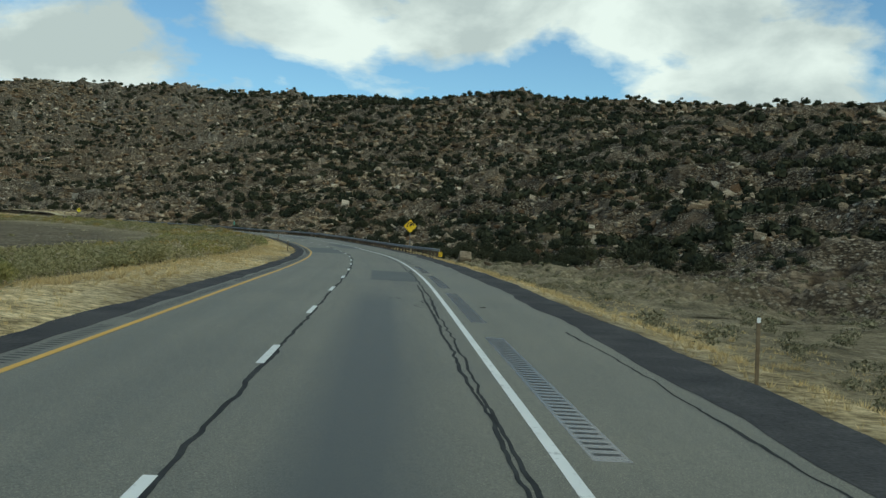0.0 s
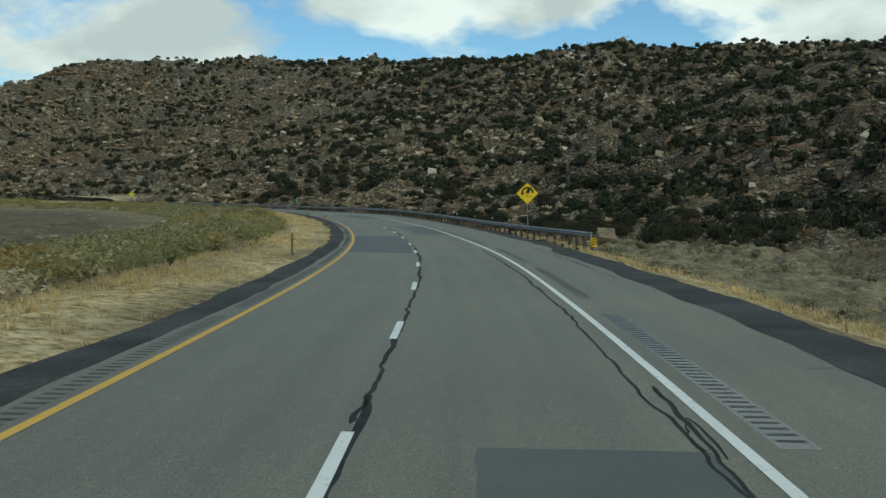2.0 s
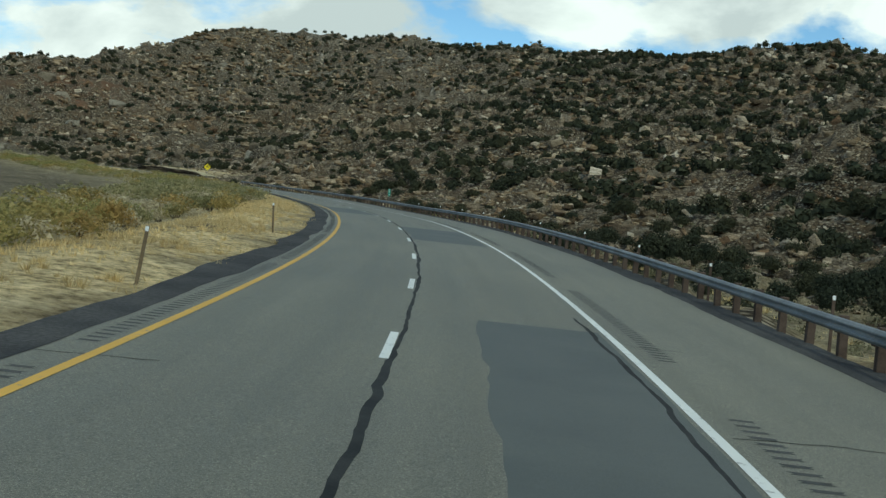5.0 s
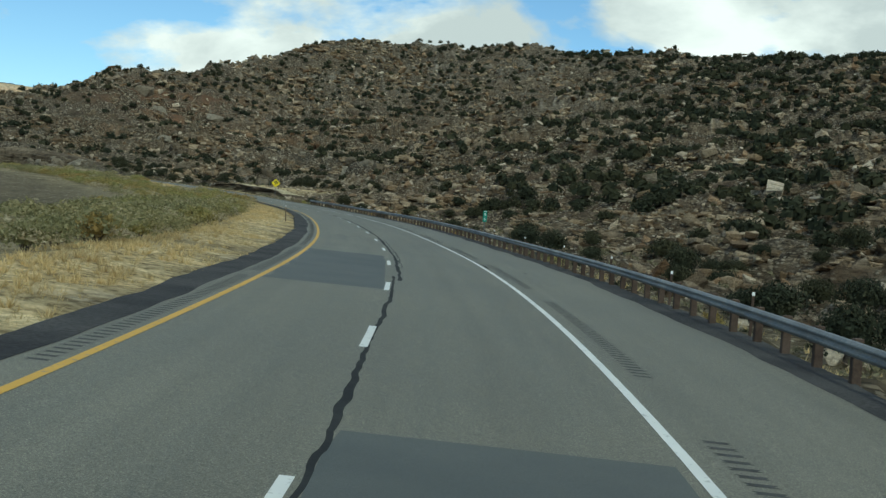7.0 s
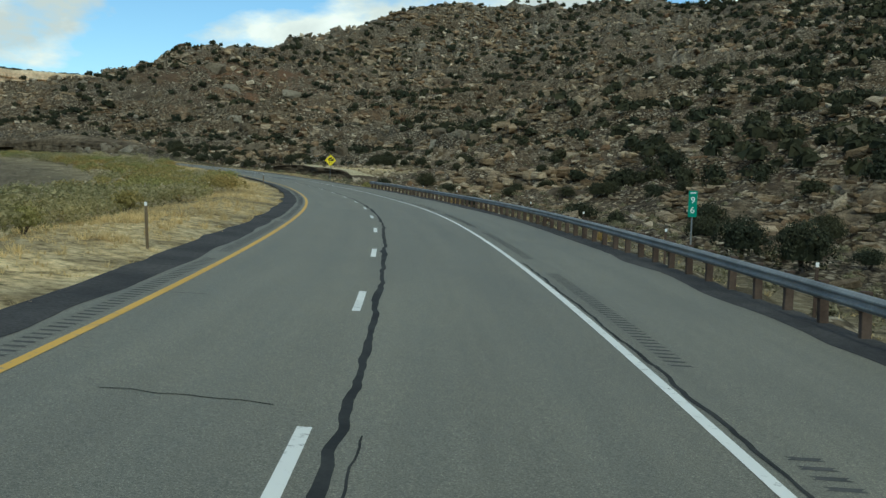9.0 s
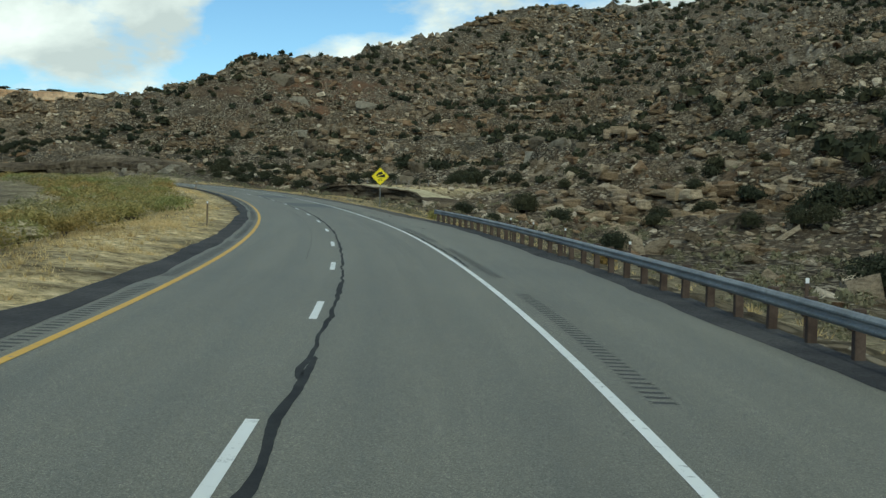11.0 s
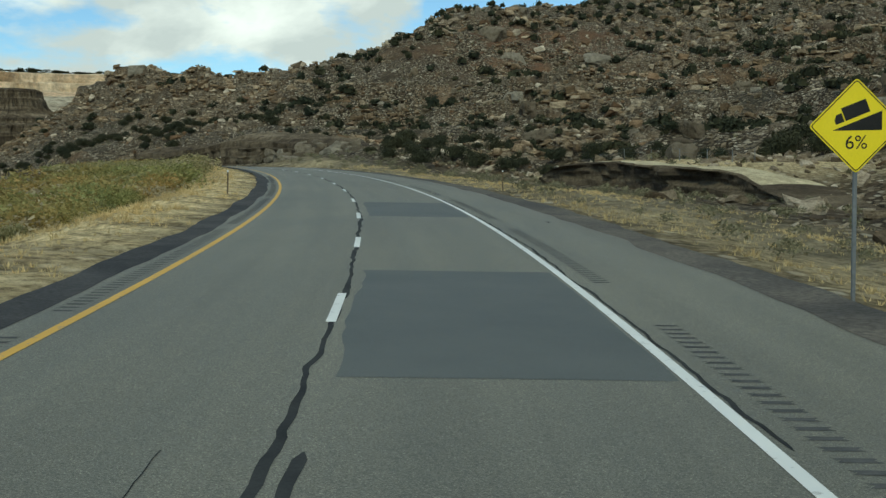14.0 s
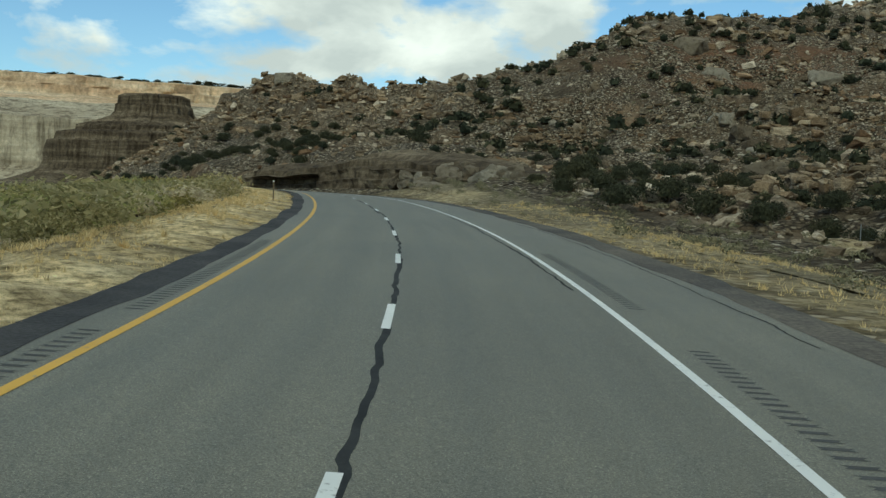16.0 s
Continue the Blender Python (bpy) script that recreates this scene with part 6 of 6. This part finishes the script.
# ---- the flat-topped butte past the end of the ridge ----
def butte(cx, cy, base):
    n = 300
    a = np.linspace(0, 2 * math.pi, n, endpoint=False)
    ca, sa = np.cos(a), np.sin(a)
    wide = 1 + 0.22 * fbm(ca * 9, sa * 9, 7, 3, 63)
    prof = [(0, 38.5), (6, 38.2), (11.5, 37.6), (13.2, 36.8), (13.6, 34), (14.4, 33.4), (14.7, 30.4), (16, 29), (19, 27.4), (24, 25.8), (28, 24.6), (28.6, 22.8), (32, 22.2), (35, 21.6), (35.8, 19), (38, 18.4), (38.6, 14), (38.3, 11), (39.4, 8), (43, 6), (50, 3.5), (62, 1), (80, -8)]
    V = []
    for k, (rad, z) in enumerate(prof):
        joint = vnoise(a * 26 * (1 + rad / 60), a * 0 + k // 2, 1.0, 65 + k // 2) * min(1.0, rad / 10)
        block = np.round(vnoise(a * 9, a * 0 + k // 4, 1.0, 75) * 5) / 5 * min(1.0, rad / 10)
        rr = rad * wide + 1.1 * joint + 2.2 * block
        V.append(np.stack([cx + rr * ca, cy + rr * sa, base + z + 0 * a + (0.5 * joint if 0 < k < len(prof) - 1 else 0)], -1))
    V = np.stack(V, 0)
    m = len(prof)
    idx = np.arange(n * m).reshape(m, n)
    nxt = np.roll(idx, -1, 1)
    F = np.stack([idx[1:], nxt[1:], nxt[:-1], idx[:-1]], -1).reshape(-1, 4)
    ob = new("butte", mesh_arrays("butte", V.reshape(-1, 3), F, M_BUTTE))
    return tagged(ob, "brown flat topped butte on a ledged rock base", "butte", kind="structure")


butte(-552, 545, 0.0)


# ---- the cut bank of the dry wash ----
def wash_bank():
    s = np.arange(416.0, 476.0, 0.35)
    prof = [(-0.9, -0.5), (0, 0.1), (0.15, 0.9), (0.3, 1.5), (0.1, 2.0), (0.2, 2.45), (-0.05, 2.8), (0.25, 2.98), (1.3, 3.03), (3.4, 2.95), (5.0, 2.6)]
    low = 0.75 * step(418, 440, s) * (1 - step(456, 476, s))
    V = []
    for k, (back, z) in enumerate(prof):
        jag = vnoise(s, s * 0 + k // 2, 2.2, 105 + k // 3) + 0.5 * vnoise(s, s * 0 + k, 0.8, 115)
        e = wash_edge(s) - 0.8 + back + (0.9 * jag if 0 < k < 8 else 0)
        q = on_road(s, e)
        q[:, 2] = np.interp(s, RS, RZ) - 1.65 + z * low * (1 + 0.12 * fbm(s, s * 0 + 2, 9, 3, 123)) - 0.9 * (0.75 - low) + 0.08 * jag
        V.append(q)
    V = np.stack(V, 1)
    n, m = len(s), len(prof)
    idx = np.arange(n * m).reshape(n, m)
    F = np.stack([idx[:-1, :-1], idx[1:, :-1], idx[1:, 1:], idx[:-1, 1:]], -1).reshape(-1, 4)
    me = mesh_arrays("wash_bank", V.reshape(-1, 3), F, M_BANK)
    me.materials.append(M_TERRACE)
    top = (np.tile(np.arange(m - 1) >= 7, n - 1) & np.repeat(low[:-1] > 0.45, m - 1)).astype(np.int32)
    me.polygons.foreach_set("material_index", top)
    ob = new("wash_bank", me)
    return tagged(ob, "dark brown eroded bank of a dry wash", "bank", kind="structure")


wash_bank()


# ---- the cut bank beside the road past the wash ----
def cut_bank():
    s = np.arange(533.0, 668.0, 0.4)
    tall = np.interp(s, [533, 538, 548, 570, 585, 631, 650, 668], [0.05, 0.35, 0.75, 1.25, 1.5, 1.35, 0.8, 0.1]) * (1 + 0.3 * fbm(s, s * 0, 14, 3, 83))
    cave = step(598, 604, s) * (1 - step(626, 634, s))
    prof = [(0, -0.8), (0.15, 0.1), (0.2, 0.7), (0.7, 0.8), (0.75, 1.4), (0.6, 1.75), (1.2, 1.9), (1.3, 2.5), (1.15, 2.9), (1.9, 3.05), (2.1, 3.8), (3.4, 4.0), (4.3, 4.5), (7.0, 4.9), (10.5, 4.9), (16, 3.0)]
    V = []
    for k, (back, z) in enumerate(prof):
        jag = vnoise(s, s * 0 + k // 2, 1.3, 85 + k // 2) + 0.6 * vnoise(s, s * 0 + k, 0.7, 95)
        dig = cave * (3.0 if 1 <= k <= 7 else 0.0)
        q = on_road(s, cut_foot(s) + back * 1.2 + dig + (0.9 * jag if k > 0 else 0) + 1.6 * fbm(s, s * 0 + 3, 16, 2, 87))
        q[:, 2] = np.interp(s, RS, RZ) - 0.25 + z * np.where(z > 0, tall, 1) + 0.12 * jag
        V.append(q)
    V = np.stack(V, 1)
    n, m = len(s), len(prof)
    idx = np.arange(n * m).reshape(n, m)
    F = np.stack([idx[:-1, :-1], idx[1:, :-1], idx[1:, 1:], idx[:-1, 1:]], -1).reshape(-1, 4)
    ob = new("rock_cut", mesh_arrays("rock_cut", V.reshape(-1, 3), F, M_BUTTE))
    return tagged(ob, "dark layered sandstone cut beside the road", "rock bank", kind="structure")


cut_bank()
# the broken warm sandstone at its near end
for k in range(46):
    s0 = rng.uniform(534, 572)
    rise = rng.uniform(0, 1)
    size = rng.uniform(0.9, 2.3) * (1.15 - 0.4 * rise)
    p = on_road(s0, float(cut_foot(s0)) - 2.2 + 7.5 * rise)
    ob = new("boulder", BOULDERS[k % len(BOULDERS)])
    base_z = float(np.interp(s0, RS, RZ)) - 0.3
    ob.matrix_world = pose(p[0], p[1], base_z + (3.6 * rise ** 0.8) * min(1.0, 0.45 + (s0 - 534) / 40) + 0.1 * size, rng.uniform(-14, 14), rng.uniform(-10, 22), math.degrees(float(np.interp(s0, RS, RH))) + 90 + rng.uniform(-25, 25)) @ Matrix.Diagonal((size * 1.4, size, size * 0.85, 1))
    tagged(ob, "warm tan broken sandstone block tumbled from the cut", "boulder", "blocks at the end of the rock cut")
